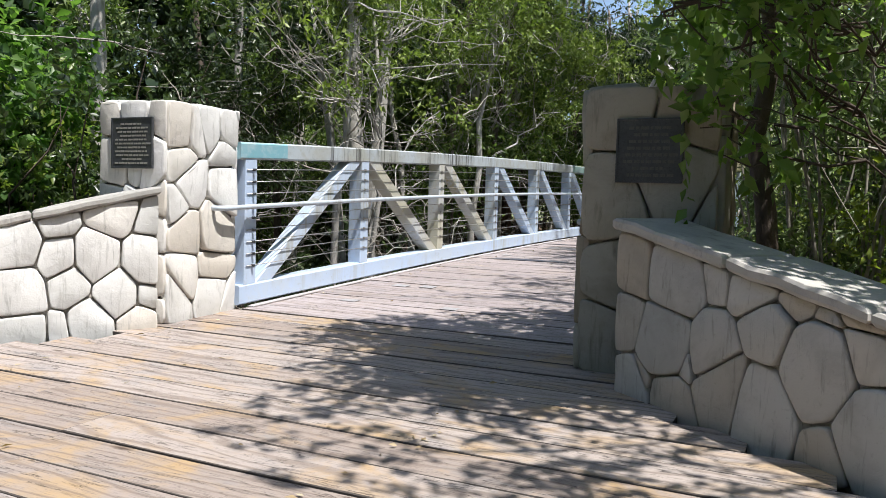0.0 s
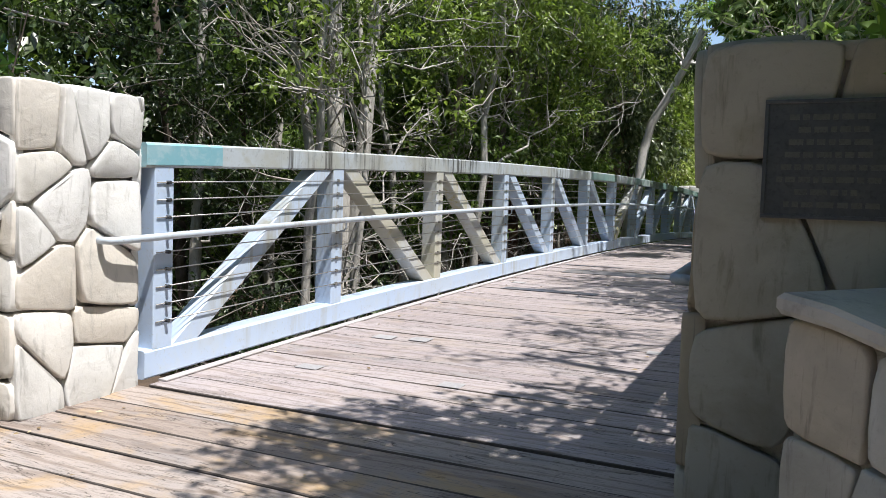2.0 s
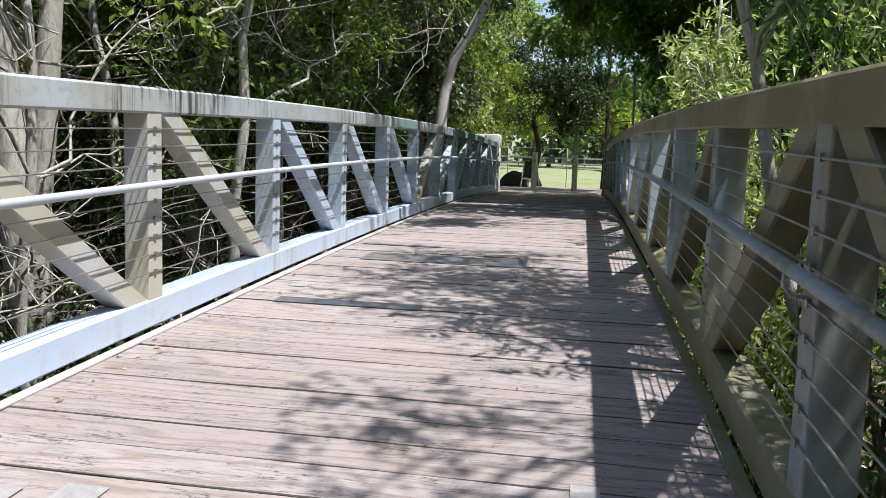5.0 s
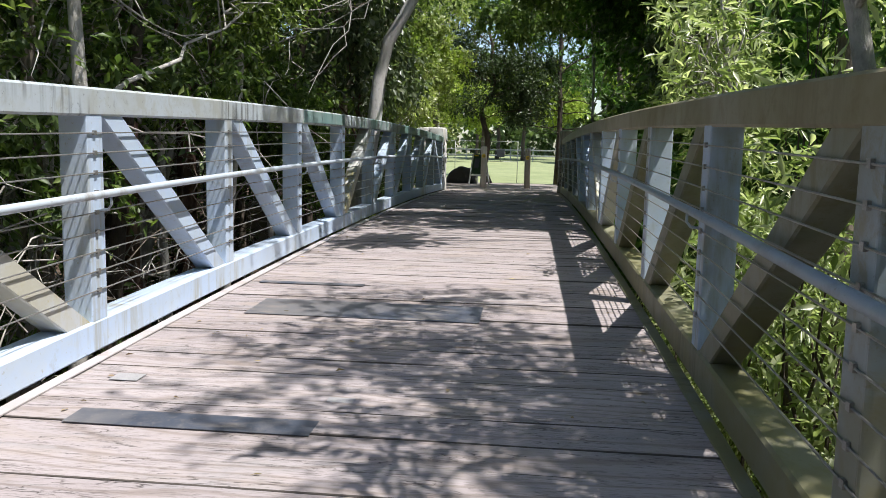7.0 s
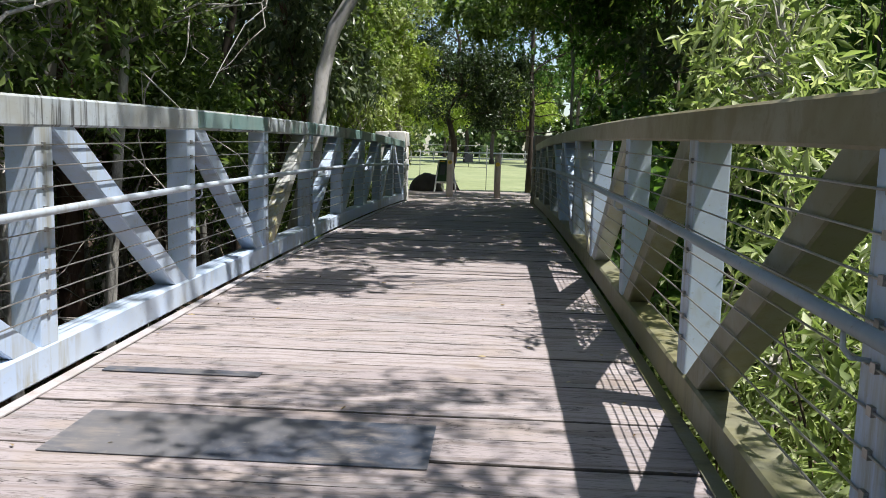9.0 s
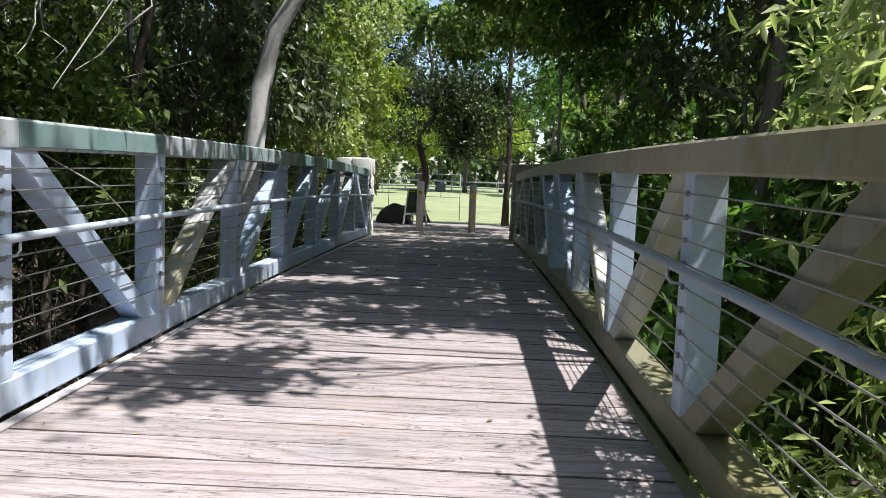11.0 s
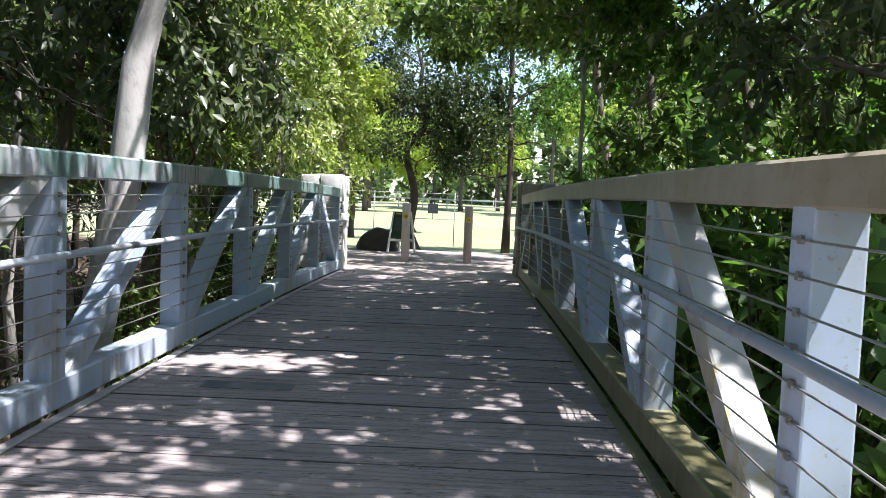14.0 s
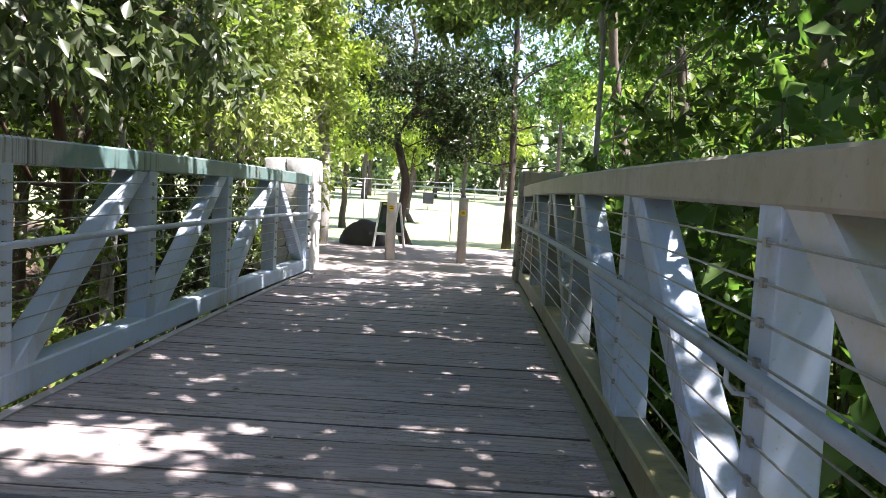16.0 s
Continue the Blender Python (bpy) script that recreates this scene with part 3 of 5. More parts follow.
def split_stones(outline, size, rng, tall=1.2):
    """Breaks a convex outline into uneven many-sided stones, each the ground nearest to its own seed."""
    xs, ys = [p[0] for p in outline], [p[1] for p in outline]
    w, h = max(xs) - min(xs), max(ys) - min(ys)
    cols, rows = max(1, round(w / size)), max(1, round(h / (size * tall)))
    seeds = []
    for r in range(rows):
        shift = rng.uniform(-0.3, 0.3)
        n = max(1, cols + rng.choice((-1, 0, 0, 1))) if cols > 2 else cols
        for c in range(n):
            x = min(xs) + w * (c + 0.5 + shift * (0 < c < n - 1) + rng.uniform(-0.3, 0.3)) / n
            y = min(ys) + h * (r + 0.5 + rng.uniform(-0.33, 0.33)) / rows
            seeds.append((x, y, rng.uniform(0.0, 0.5) * size * size))
            if rng.random() < 0.14:
                seeds.append((x + size * rng.uniform(0.4, 0.6), y + size * rng.uniform(-0.5, 0.5), 0.0))
    done = []
    k = 1 / (tall * tall)
    for a in seeds:
        cell = list(outline)
        for b in seeds:
            if b is not a and len(cell) > 2:
                dx, dy = b[0] - a[0], b[1] - a[1]
                t = 0.5 + (a[2] - b[2]) / (2 * (dx * dx + dy * dy * k))
                cell = clip_poly(cell, a[0] + dx * t, a[1] + dy * t, dx, dy * k)
        if len(cell) > 2:
            done.append(cell)
    return done


def stones_on(parent, outline, origin, u, v, n, size, seed, proud=0.05, gap=0.006, mat=None, tall=1.2):
    """Stones of uneven shape over a flat outline, each a piece of its own that stands proud of the mortar."""
    rng = random.Random(seed)
    u, v, n, origin = Vector(u), Vector(v), Vector(n), Vector(origin)
    off = parent.location
    for cell in split_stones(outline, size, rng, tall):
        g = inset(cell, gap * rng.uniform(0.7, 1.3))
        if len(g) < 3:
            continue
        g = round_off(round_off(g, rng.uniform(0.06, 0.15)), 0.25)
        area = abs(sum(a[0] * b[1] - a[1] * b[0] for a, b in zip(g, g[1:] + g[:1]))) / 2
        if area < 0.0012:
            continue
        cx, cy = sum(p[0] for p in g) / len(g), sum(p[1] for p in g) / len(g)
        d = proud * rng.uniform(0.75, 1.2)
        tilt = (rng.uniform(-0.06, 0.06), rng.uniform(-0.06, 0.06))
        k = max(0.86, 1 - 0.006 / math.sqrt(area))
        verts, faces = [], []
        m = len(g)
        for scale, depth in ((1.0, -0.02), (1.0, d * 0.62), (k + (1 - k) * 0.45, d * 0.93), (k * 0.95, d)):
            for p in g:
                qx, qy = cx + (p[0] - cx) * scale, cy + (p[1] - cy) * scale
                dd = depth + (tilt[0] * (qx - cx) + tilt[1] * (qy - cy)) * (depth > 0)
                w = origin + u * qx + v * qy
                dd += noise.noise(w * 6) * 0.009 * (depth > 0)
                verts.append(w + n * dd - off)
        for r in range(3):
            for i in range(m):
                faces.append((r * m + i, r * m + (i + 1) % m, (r + 1) * m + (i + 1) % m, (r + 1) * m + i))
        faces.append(tuple(3 * m + i for i in range(m)))
        mid = sum(verts, Vector()) / len(verts)
        ob = mesh_object("stone", [q - mid for q in verts], faces, mat or M_STONE, parent, "", True)
        ob.location = mid


def make_pillar(x0, x1, y0, y1, z0, z1, seed, size=0.3, group="stone pillars", mat=None):
    ob = empty("stone_pillar", ((x0 + x1) / 2, (y0 + y1) / 2, z0), "square pale fieldstone pillar with recessed mortar joints", "pillar", group)
    e = 0.045
    part("core", box_bm(x0 + e, x1 - e, y0 + e, y1 - e, z0 - 0.3, z1 - 0.035, 0.01), M_MORTAR, ob, "grey mortar core")
    h = z1 - z0
    w, d = x1 - x0 - 0.03, y1 - y0 - 0.03
    rect = lambda a: [(0, 0), (a, 0), (a, h), (0, h)]
    stones_on(ob, rect(w), (x0 + 0.015, y0 + e, z0), (1, 0, 0), (0, 0, 1), (0, -1, 0), size, seed, mat=mat)
    stones_on(ob, rect(d), (x1 - e, y0 + 0.015, z0), (0, 1, 0), (0, 0, 1), (1, 0, 0), size, seed + 1, mat=mat)
    stones_on(ob, rect(w), (x1 - 0.015, y1 - e, z0), (-1, 0, 0), (0, 0, 1), (0, 1, 0), size, seed + 2, mat=mat)
    stones_on(ob, rect(d), (x0 + e, y1 - 0.015, z0), (0, -1, 0), (0, 0, 1), (-1, 0, 0), size, seed + 3, mat=mat)
    stones_on(ob, [(0, 0), (w, 0), (w, d), (0, d)], (x0 + 0.015, y0 + 0.015, z1 - 0.05), (1, 0, 0), (0, 1, 0), (0, 0, 1), 0.33, seed + 4, mat=mat)
    return ob


make_pillar(-5.09, -4.385, 4.37, 5.165, 0.0, 1.68, 21, 0.25)
make_pillar(-1.315, -0.52, 4.52, 5.165, 0.0, 1.67, 41, 0.31, mat=M_STONE_STAIN_SHADE)
make_pillar(-5.08, -4.36, 27.37, 28.05, 0.36, 2.0, 61)
make_pillar(-1.40, -0.68, 27.37, 28.05, 0.36, 1.98, 81, mat=M_STONE_STAIN_SHADE)


def make_plaque(x0, x1, y, z0, z1, rows, seed, letters):
    rng = random.Random(seed)
    ob = empty("bronze_plaque", ((x0 + x1) / 2, y, (z0 + z1) / 2), "dark bronze plaque with raised lettering fixed to a stone pillar", "plaque", "plaques")
    part("plate", box_bm(x0, x1, y - 0.016, y, z0, z1, 0.004), M_PLAQUE, ob)
    b = 0.012
    for a in ((x0, x1, z1 - b, z1), (x0, x1, z0, z0 + b), (x0, x0 + b, z0 + b, z1 - b), (x1 - b, x1, z0 + b, z1 - b)):
        part("border", box_bm(a[0], a[1], y - 0.022, y - 0.0165, a[2], a[3], 0.002), M_PLAQUE, ob)
    w = x1 - x0
    step = (z1 - z0 - 0.06) / rows
    for r in range(rows):
        z = z1 - 0.035 - step * (r + 0.5)
        run = w * rng.uniform(0.45, 0.82)
        x = (x0 + x1) / 2 - run / 2
        while x < (x0 + x1) / 2 + run / 2 - 0.01:
            ln = rng.uniform(0.014, 0.05)
            part("line_of_text", box_bm(x, x + ln, y - 0.0195, y - 0.0165, z - step * 0.22, z + step * 0.22), letters, ob)
            x += ln + 0.009
    return ob


make_plaque(-4.925, -4.505, 4.362, 1.165, 1.545, 11, 3, M_LETTER)
make_plaque(-1.10, -0.73, 4.51, 1.12, 1.48, 8, 9, M_LETTER_DIM)


def make_wing_wall(a, b, za, zb, thick, outer, seed, mat=None):
    """A low wall from a to b, whose deck side looks away from outer, with a sloping top of flat stones."""
    a, b = Vector((*a, 0)), Vector((*b, 0))
    u = (b - a).normalized()
    n = Vector((-u.y, u.x, 0))
    if n.dot(Vector((*outer, 0))) > 0:
        n = -n
    ln = (b - a).length
    ob = empty("wing_wall", (a.x, a.y, deck_z(a.y) - 0.05), "low fieldstone wing wall with a sloping flagstone top", "stone wall", "wing walls")
    zf = min(deck_z(a.y), deck_z(b.y)) - 0.02
    e = 0.045
    bm = bmesh.new()
    vs = []
    for s, zt in ((0.01, za), (ln - 0.01, zb)):
        for d in (-e, -thick + e):
            for z in (zf - 0.3, zt - 0.03):
                vs.append(bm.verts.new(a + u * s + n * d + Vector((0, 0, z))))
    for f in ((0, 1, 3, 2), (4, 6, 7, 5), (0, 4, 5, 1), (2, 3, 7, 6), (1, 5, 7, 3), (0, 2, 6, 4)):
        bm.faces.new([vs[i] for i in f])
    bmesh.ops.recalc_face_normals(bm, faces=bm.faces)
    part("core", bm, M_MORTAR, ob, "grey mortar core")
    quad = [(0, 0), (ln, 0), (ln, zb - zf - 0.03), (0, za - zf - 0.03)]
    stones_on(ob, quad, a - n * e + Vector((0, 0, zf)), u, (0, 0, 1), n, 0.25, seed, tall=1.2, mat=mat)
    back = [(0, 0), (ln, 0), (ln, zb - zf - 0.03), (0, za - zf - 0.03)]
    stones_on(ob, back, a - n * (thick - e) + Vector((0, 0, zf)), u, (0, 0, 1), -n, 0.3, seed + 1)
    end = [(0, 0), (thick - 0.02, 0), (thick - 0.02, zb - zf - 0.03), (0, zb - zf - 0.03)]
    stones_on(ob, end, b - u * 0.04 - n * 0.01 + Vector((0, 0, zf)), -n, (0, 0, 1), u, 0.26, seed + 2)
    # flagstones along the sloping top
    rng = random.Random(seed + 5)
    slope = (zb - za) / ln
    s = -0.01
    while s < ln:
        w = min(rng.uniform(0.55, 0.95), ln + 0.03 - s)
        if w < 0.15:
            break
        m = 5
        f0, f1 = rng.uniform(0.015, 0.04), rng.uniform(0.015, 0.04)
        edge = [(s + 0.006 + (w - 0.012) * i / m, f0 + rng.uniform(-0.012, 0.012)) for i in range(m + 1)]
        edge += [(s + w - 0.006 - (w - 0.012) * i / m, -thick - f1 + rng.uniform(-0.012, 0.012)) for i in range(m + 1)]
        verts, faces = [], []
        k = len(edge)
        cx, cy = s + w / 2, -thick / 2
        for shrink, dz in ((0.97, -0.06), (1.0, -0.045), (1.0, -0.016), (0.96, 0.0)):
            for x, y in edge:
                x2, y2 = cx + (x - cx) * shrink, cy + (y - cy) * shrink
                q = a + u * x2 + n * y2 + Vector((0, 0, za + slope * x2 + dz + 0.03))
                verts.append(q + Vector((0, 0, noise.noise(q * 5) * 0.014)) - ob.location)
        for r in range(3):
            for i in range(k):
                faces.append((r * k + i, r * k + (i + 1) % k, (r + 1) * k + (i + 1) % k, (r + 1) * k + i))
        faces += [tuple(3 * k + i for i in range(k)), tuple(reversed(range(k)))]
        mid = sum(verts, Vector()) / len(verts)
        cap = mesh_object("flagstone", [q - mid for q in verts], faces, M_CAP, ob)
        cap.location = mid
        s += w
    return ob


make_wing_wall((-4.38, 4.30), (-5.7, 2.45), 1.01, 0.45, 0.38, (-1, 0.5), 101)
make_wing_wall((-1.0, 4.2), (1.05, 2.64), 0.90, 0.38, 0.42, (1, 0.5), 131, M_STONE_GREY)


# ---- far landing ----
def make_landing():
    verts, faces = [], []
    xs = [-7.5 + 0.5 * i for i in range(20)]
    ys = [27.39 + 0.45 * i for i in range(16)]
    for y in ys:
        for x in xs:
            verts.append((x, y + 0.25 * noise.noise((x * 0.6, y, 3)) * (y > 33.5), deck_z(28) - 0.003 + 0.012 * noise.noise((x, y, 0)) - (0.06 if y > 34 else 0)))
    n = len(xs)
    for j in range(len(ys) - 1):
        for i in range(n - 1):
            faces.append((j * n + i, j * n + i + 1, (j + 1) * n + i + 1, (j + 1) * n + i))
    ob = mesh_object("pavement", verts, faces, M_PATH, None, "", True)
    tagged(ob, "dusty grey-brown landing path beyond the bridge in dappled shade", "path", "", "structure")


make_landing()
M_BOLLARD = paint_material("bollard_wood", (0.40, 0.365, 0.32), (0.31, 0.27, 0.23), (0.18, 0.15, 0.13), 0.6)
M_BOLLARD_PALE = paint_material("bollard_pale", (0.62, 0.575, 0.53), (0.50, 0.455, 0.41), (0.28, 0.24, 0.21), 0.6)
M_YELLOW = plain_material("yellow_marker", (0.75, 0.5, 0.02), (0.8, 0.58, 0.05), 10, 0.5, 0, 0.1, 0.001)
M_WHITE = plain_material("white_plastic", (0.75, 0.75, 0.72), (0.82, 0.82, 0.8), 5, 0.5, 0, 0.1, 0.001)
M_GREEN_SIGN = plain_material("dark_green_sign", (0.015, 0.045, 0.02), (0.03, 0.075, 0.035), 6, 0.5, 0, 0.1, 0.001)
M_WIRE = plain_material("galvanised_pipe", (0.20, 0.21, 0.20), (0.30, 0.31, 0.30), 10, 0.5, 0.4, 0.1, 0.001)
M_FENCE_PALE = plain_material("pale_grey_rail", (0.34, 0.34, 0.32), (0.44, 0.44, 0.42), 5, 0.6, 0, 0.1, 0.001)
M_ROCK = stone_material("boulder_rock", [(0.032, 0.029, 0.025), (0.042, 0.038, 0.033), (0.036, 0.032, 0.028)], (0.018, 0.016, 0.014))
M_BLUE_GREY = plain_material("grey_sign", (0.05, 0.06, 0.075), (0.085, 0.095, 0.11), 8, 0.5, 0, 0.1, 0.001)


def make_bollard(x, y, height, r, mat, label):
    z = deck_z(30) - 0.01
    ob = empty("bollard", (x, y, z), label, "bollard", "bollards")
    verts, faces = [], []
    sweep_data([(0, 0, -0.2), (0, 0, height - 0.03), (0, 0, height - 0.008), (0, 0, height)], [r, r, r * 0.95, r * 0.8], 20, verts, faces)
    mesh_object("post", verts, faces, mat, ob, "", True)
    verts, faces = [], []
    for k in range(12):
        w = 2 * math.pi * k / 12
        for d in (r + 0.001, r + 0.008):
            verts.append((0.055 * math.cos(w), -d + 0.012 * (math.cos(w) ** 2), height - 0.27 + 0.055 * math.sin(w)))
    for k in range(12):
        a, b = 2 * k, 2 * ((k + 1) % 12)
        faces.append((a, b, b + 1, a + 1))
    faces.append(tuple(2 * k + 1 for k in range(12)))
    mesh_object("marker", verts, faces, M_YELLOW, ob, "round yellow warning marker")
    for dz in (-0.018, 0.012):
        part("marker_bar", box_bm(x - 0.03, x + 0.03, y - r - 0.013, y - r - 0.0085, z + height - 0.27 + dz, z + height - 0.258 + dz), M_BOLT, ob, "black mark on the marker")
    return ob


make_bollard(-2.215, 30.05, 1.16, 0.085, M_BOLLARD, "brown weathered wooden bollard with a yellow marker")
make_bollard(-3.47, 29.98, 1.19, 0.088, M_BOLLARD_PALE, "pale weathered wooden bollard with a yellow marker")


def make_boulder():
    ob = empty("boulder", (-4.36, 33.2, 0.33), "dark rounded boulder at the edge of the lawn", "boulder")
    bm = bmesh.new()
    bmesh.ops.create_icosphere(bm, subdivisions=4, radius=1.0)
    for v in bm.verts:
        c = v.co.copy()
        k = 1 + 0.22 * noise.noise(c * 1.3) + 0.07 * noise.noise(c * 4)
        v.co = Vector((c.x * 0.52 * k, c.y * 0.45 * k, max(-0.1, c.z * 0.50 * k + 0.08)))
        v.co.x += 0.12 * max(0, v.co.z)
        v.co += ob.location
    part("rock", bm, M_ROCK, ob, "", True)


make_boulder()


def make_a_sign():
    ob = empty("sandwich_board", (-3.76, 32.6, deck_z(30)), "white-framed sandwich board with a dark green poster on the path", "sign")
    w, h = 0.19, 0.98
    for sgn, nm in ((-1, "front"), (1, "back")):
        panel = part(nm + "_panel", box_bm(-w, w, -0.012, 0.012, 0.33, h, 0.004), M_GREEN_SIGN, None, "dark green poster panel")
        rails = [part("leg", box_bm(sx - 0.022, sx + 0.022, -0.018, 0.018, 0.0, h, 0.004), M_WHITE, None, "white plastic leg") for sx in (-w - 0.024, w + 0.024)]
        rails.append(part("crossbar", box_bm(-w, w, -0.018, 0.018, 0.27, 0.325, 0.004), M_WHITE, None, "white plastic crossbar"))
        if sgn == -1:
            rails.append(part("poster_map", box_bm(-0.12, 0.06, -0.017, -0.0125, 0.52, 0.84, 0.001), M_BLUE_GREY, None, "pale map shape on the poster"))
            rails.append(part("poster_heading", box_bm(-0.15, 0.0, -0.017, -0.0125, 0.91, 0.945, 0.001), M_YELLOW, None, "yellow heading bar"))
        for o in [panel] + rails:
            o.parent = ob
            o.matrix_basis = pose(0, sgn * 0.26, 0, 14 * sgn, 0, 0)
    ob.rotation_euler = (0, 0, radians(-28))


make_a_sign()


def make_fence():
    z = 0.12
    ob = empty("pipe_fence", (-3, 38, z), "thin galvanised pipe gate and fence at the lawn's edge", "fence")
    for x in (-8.2, -6.6, -5.05, -3.9, -2.62):
        tube("post", [(x, 38, z - 0.1), (x, 38, z + 1.75)], 0.014, 8, M_WIRE, ob)
    for a, b, h in ((-8.2, -3.9, 1.72), (-3.9, -2.62, 1.72), (-3.9, -2.62, 0.95)):
        tube("rail", [(a, 38, z + h), (b, 38, z + h)], 0.010, 8, M_WIRE, ob)
    sign = part("sign_plate", box_bm(-3.42, -3.12, 37.955, 37.965, z + 1.12, z + 1.42, 0.003), M_BLUE_GREY, ob, "small grey notice plate")
    tube("sign_strut", [(-3.27, 37.975, z + 0.95), (-3.27, 37.975, z + 1.45)], 0.012, 6, M_WIRE, ob)


make_fence()


# ---- trees and shrubs ----
def normalise(a):
    return a / np.maximum(np.linalg.norm(a, axis=1, keepdims=True), 1e-6)


def leaf_arrays(pos, way, size, ratio, rng, fold=0.35):
    """Folded pointed leaves: four corners and two faces each, hinged at the midrib."""
    n = len(pos)
    way = normalise(way)
    side = normalise(np.cross(way, rng.normal(size=(n, 3)) + np.array([0, 0, 1.2])))
    up = np.cross(side, way)
    s = size[:, None]
    mid = pos + way * s * 0.42
    v = np.empty((n, 4, 3))
    v[:, 0] = pos
    v[:, 1] = mid - side * s * ratio + up * s * ratio * fold
    v[:, 2] = pos + way * s - up * s * 0.12
    v[:, 3] = mid + side * s * ratio + up * s * ratio * fold
    return v.reshape(-1, 3)


def leaf_object(name, verts, mat, parent, label=""):
    n = len(verts) // 4
    me = bpy.data.meshes.new(name)
    me.vertices.add(4 * n)
    me.vertices.foreach_set("co", np.asarray(verts, dtype=np.float32).ravel())
    base = (np.arange(n) * 4)[:, None]
    loops = np.hstack([base, base + 1, base + 2, base, base + 2, base + 3]).astype(np.int32)
    me.loops.add(6 * n)
    me.loops.foreach_set("vertex_index", loops.ravel())
    me.polygons.add(2 * n)
    me.polygons.foreach_set("loop_start", np.arange(2 * n, dtype=np.int32) * 3)
    me.update(calc_edges=True)
    me.materials.append(mat)
    ob = new(name, me)
    ob.parent = parent
    if label:
        ob["label"] = label
    return ob


def clear_of_walk(p):
    """True for points outside the space over the bridge and its approach."""
    lo = np.where(p[:, 1] < 4.4, -5.0, -4.56)
    hi = np.where(p[:, 1] < 3.6, 0.3, np.where(p[:, 1] < 4.5, -0.85, -1.16))
    inside = (p[:, 0] > lo) & (p[:, 0] < hi) & (p[:, 2] < np.where(p[:, 1] < 4.4, 2.05, HEADROOM)) & (p[:, 1] < 28.5) & (p[:, 1] > -4)
    return ~inside


HEADROOM = 2.45


def sprays(blobs, rng, leaf, ratio, twig=0.4, per=11, droop=0.35, upward=0.0):
    """Leaves along many short twigs spread through the blobs (centre, radii, number of twigs)."""
    all_v, stems = [], []
    for c, r, count in blobs:
        c, r = np.array(c, float), np.array(r, float)
        d = normalise(rng.normal(size=(count, 3)))
        rad = rng.random((count, 1)) ** 0.45
        start = c + d * rad * r
        go = d * 0.8 + rng.normal(size=(count, 3)) * 0.6
        go[:, 2] += upward - droop * 0.5
        go = normalise(go)
        ln = twig * (0.6 + 0.8 * rng.random((count, 1)))
        for k in range(per):
            f = (k + 0.5) / per
            p = start + go * ln * f
            p[:, 2] -= droop * (ln[:, 0] * f) ** 2 * 1.2
            w = go * 0.55 + rng.normal(size=(count, 3)) * 0.75
            w[:, 2] -= droop * 0.8
            keep = clear_of_walk(p)
            size = leaf * (0.55 + 0.8 * rng.random(count))
            all_v.append(leaf_arrays(p[keep], w[keep], size[keep], ratio, rng))
        stems.append((start, start + go * ln))
    return np.concatenate(all_v), stems


def free_path(path):
    return bool(clear_of_walk(np.array(path, float)).all())


def crooked(a, b, steps, wobble, rng, sag=0.0):
    a, b = np.array(a, float), np.array(b, float)
    pts = []
    off = np.zeros(3)
    for i in range(steps + 1):
        t = i / steps
        if 0 < i < steps:
            off = off * 0.6 + rng.normal(size=3) * wobble
        else:
            off = off * 0.4
        p = a + (b - a) * t + off * (0 < i)
        p[2] += sag * 4 * t * (1 - t)
        pts.append(tuple(p))
    return pts


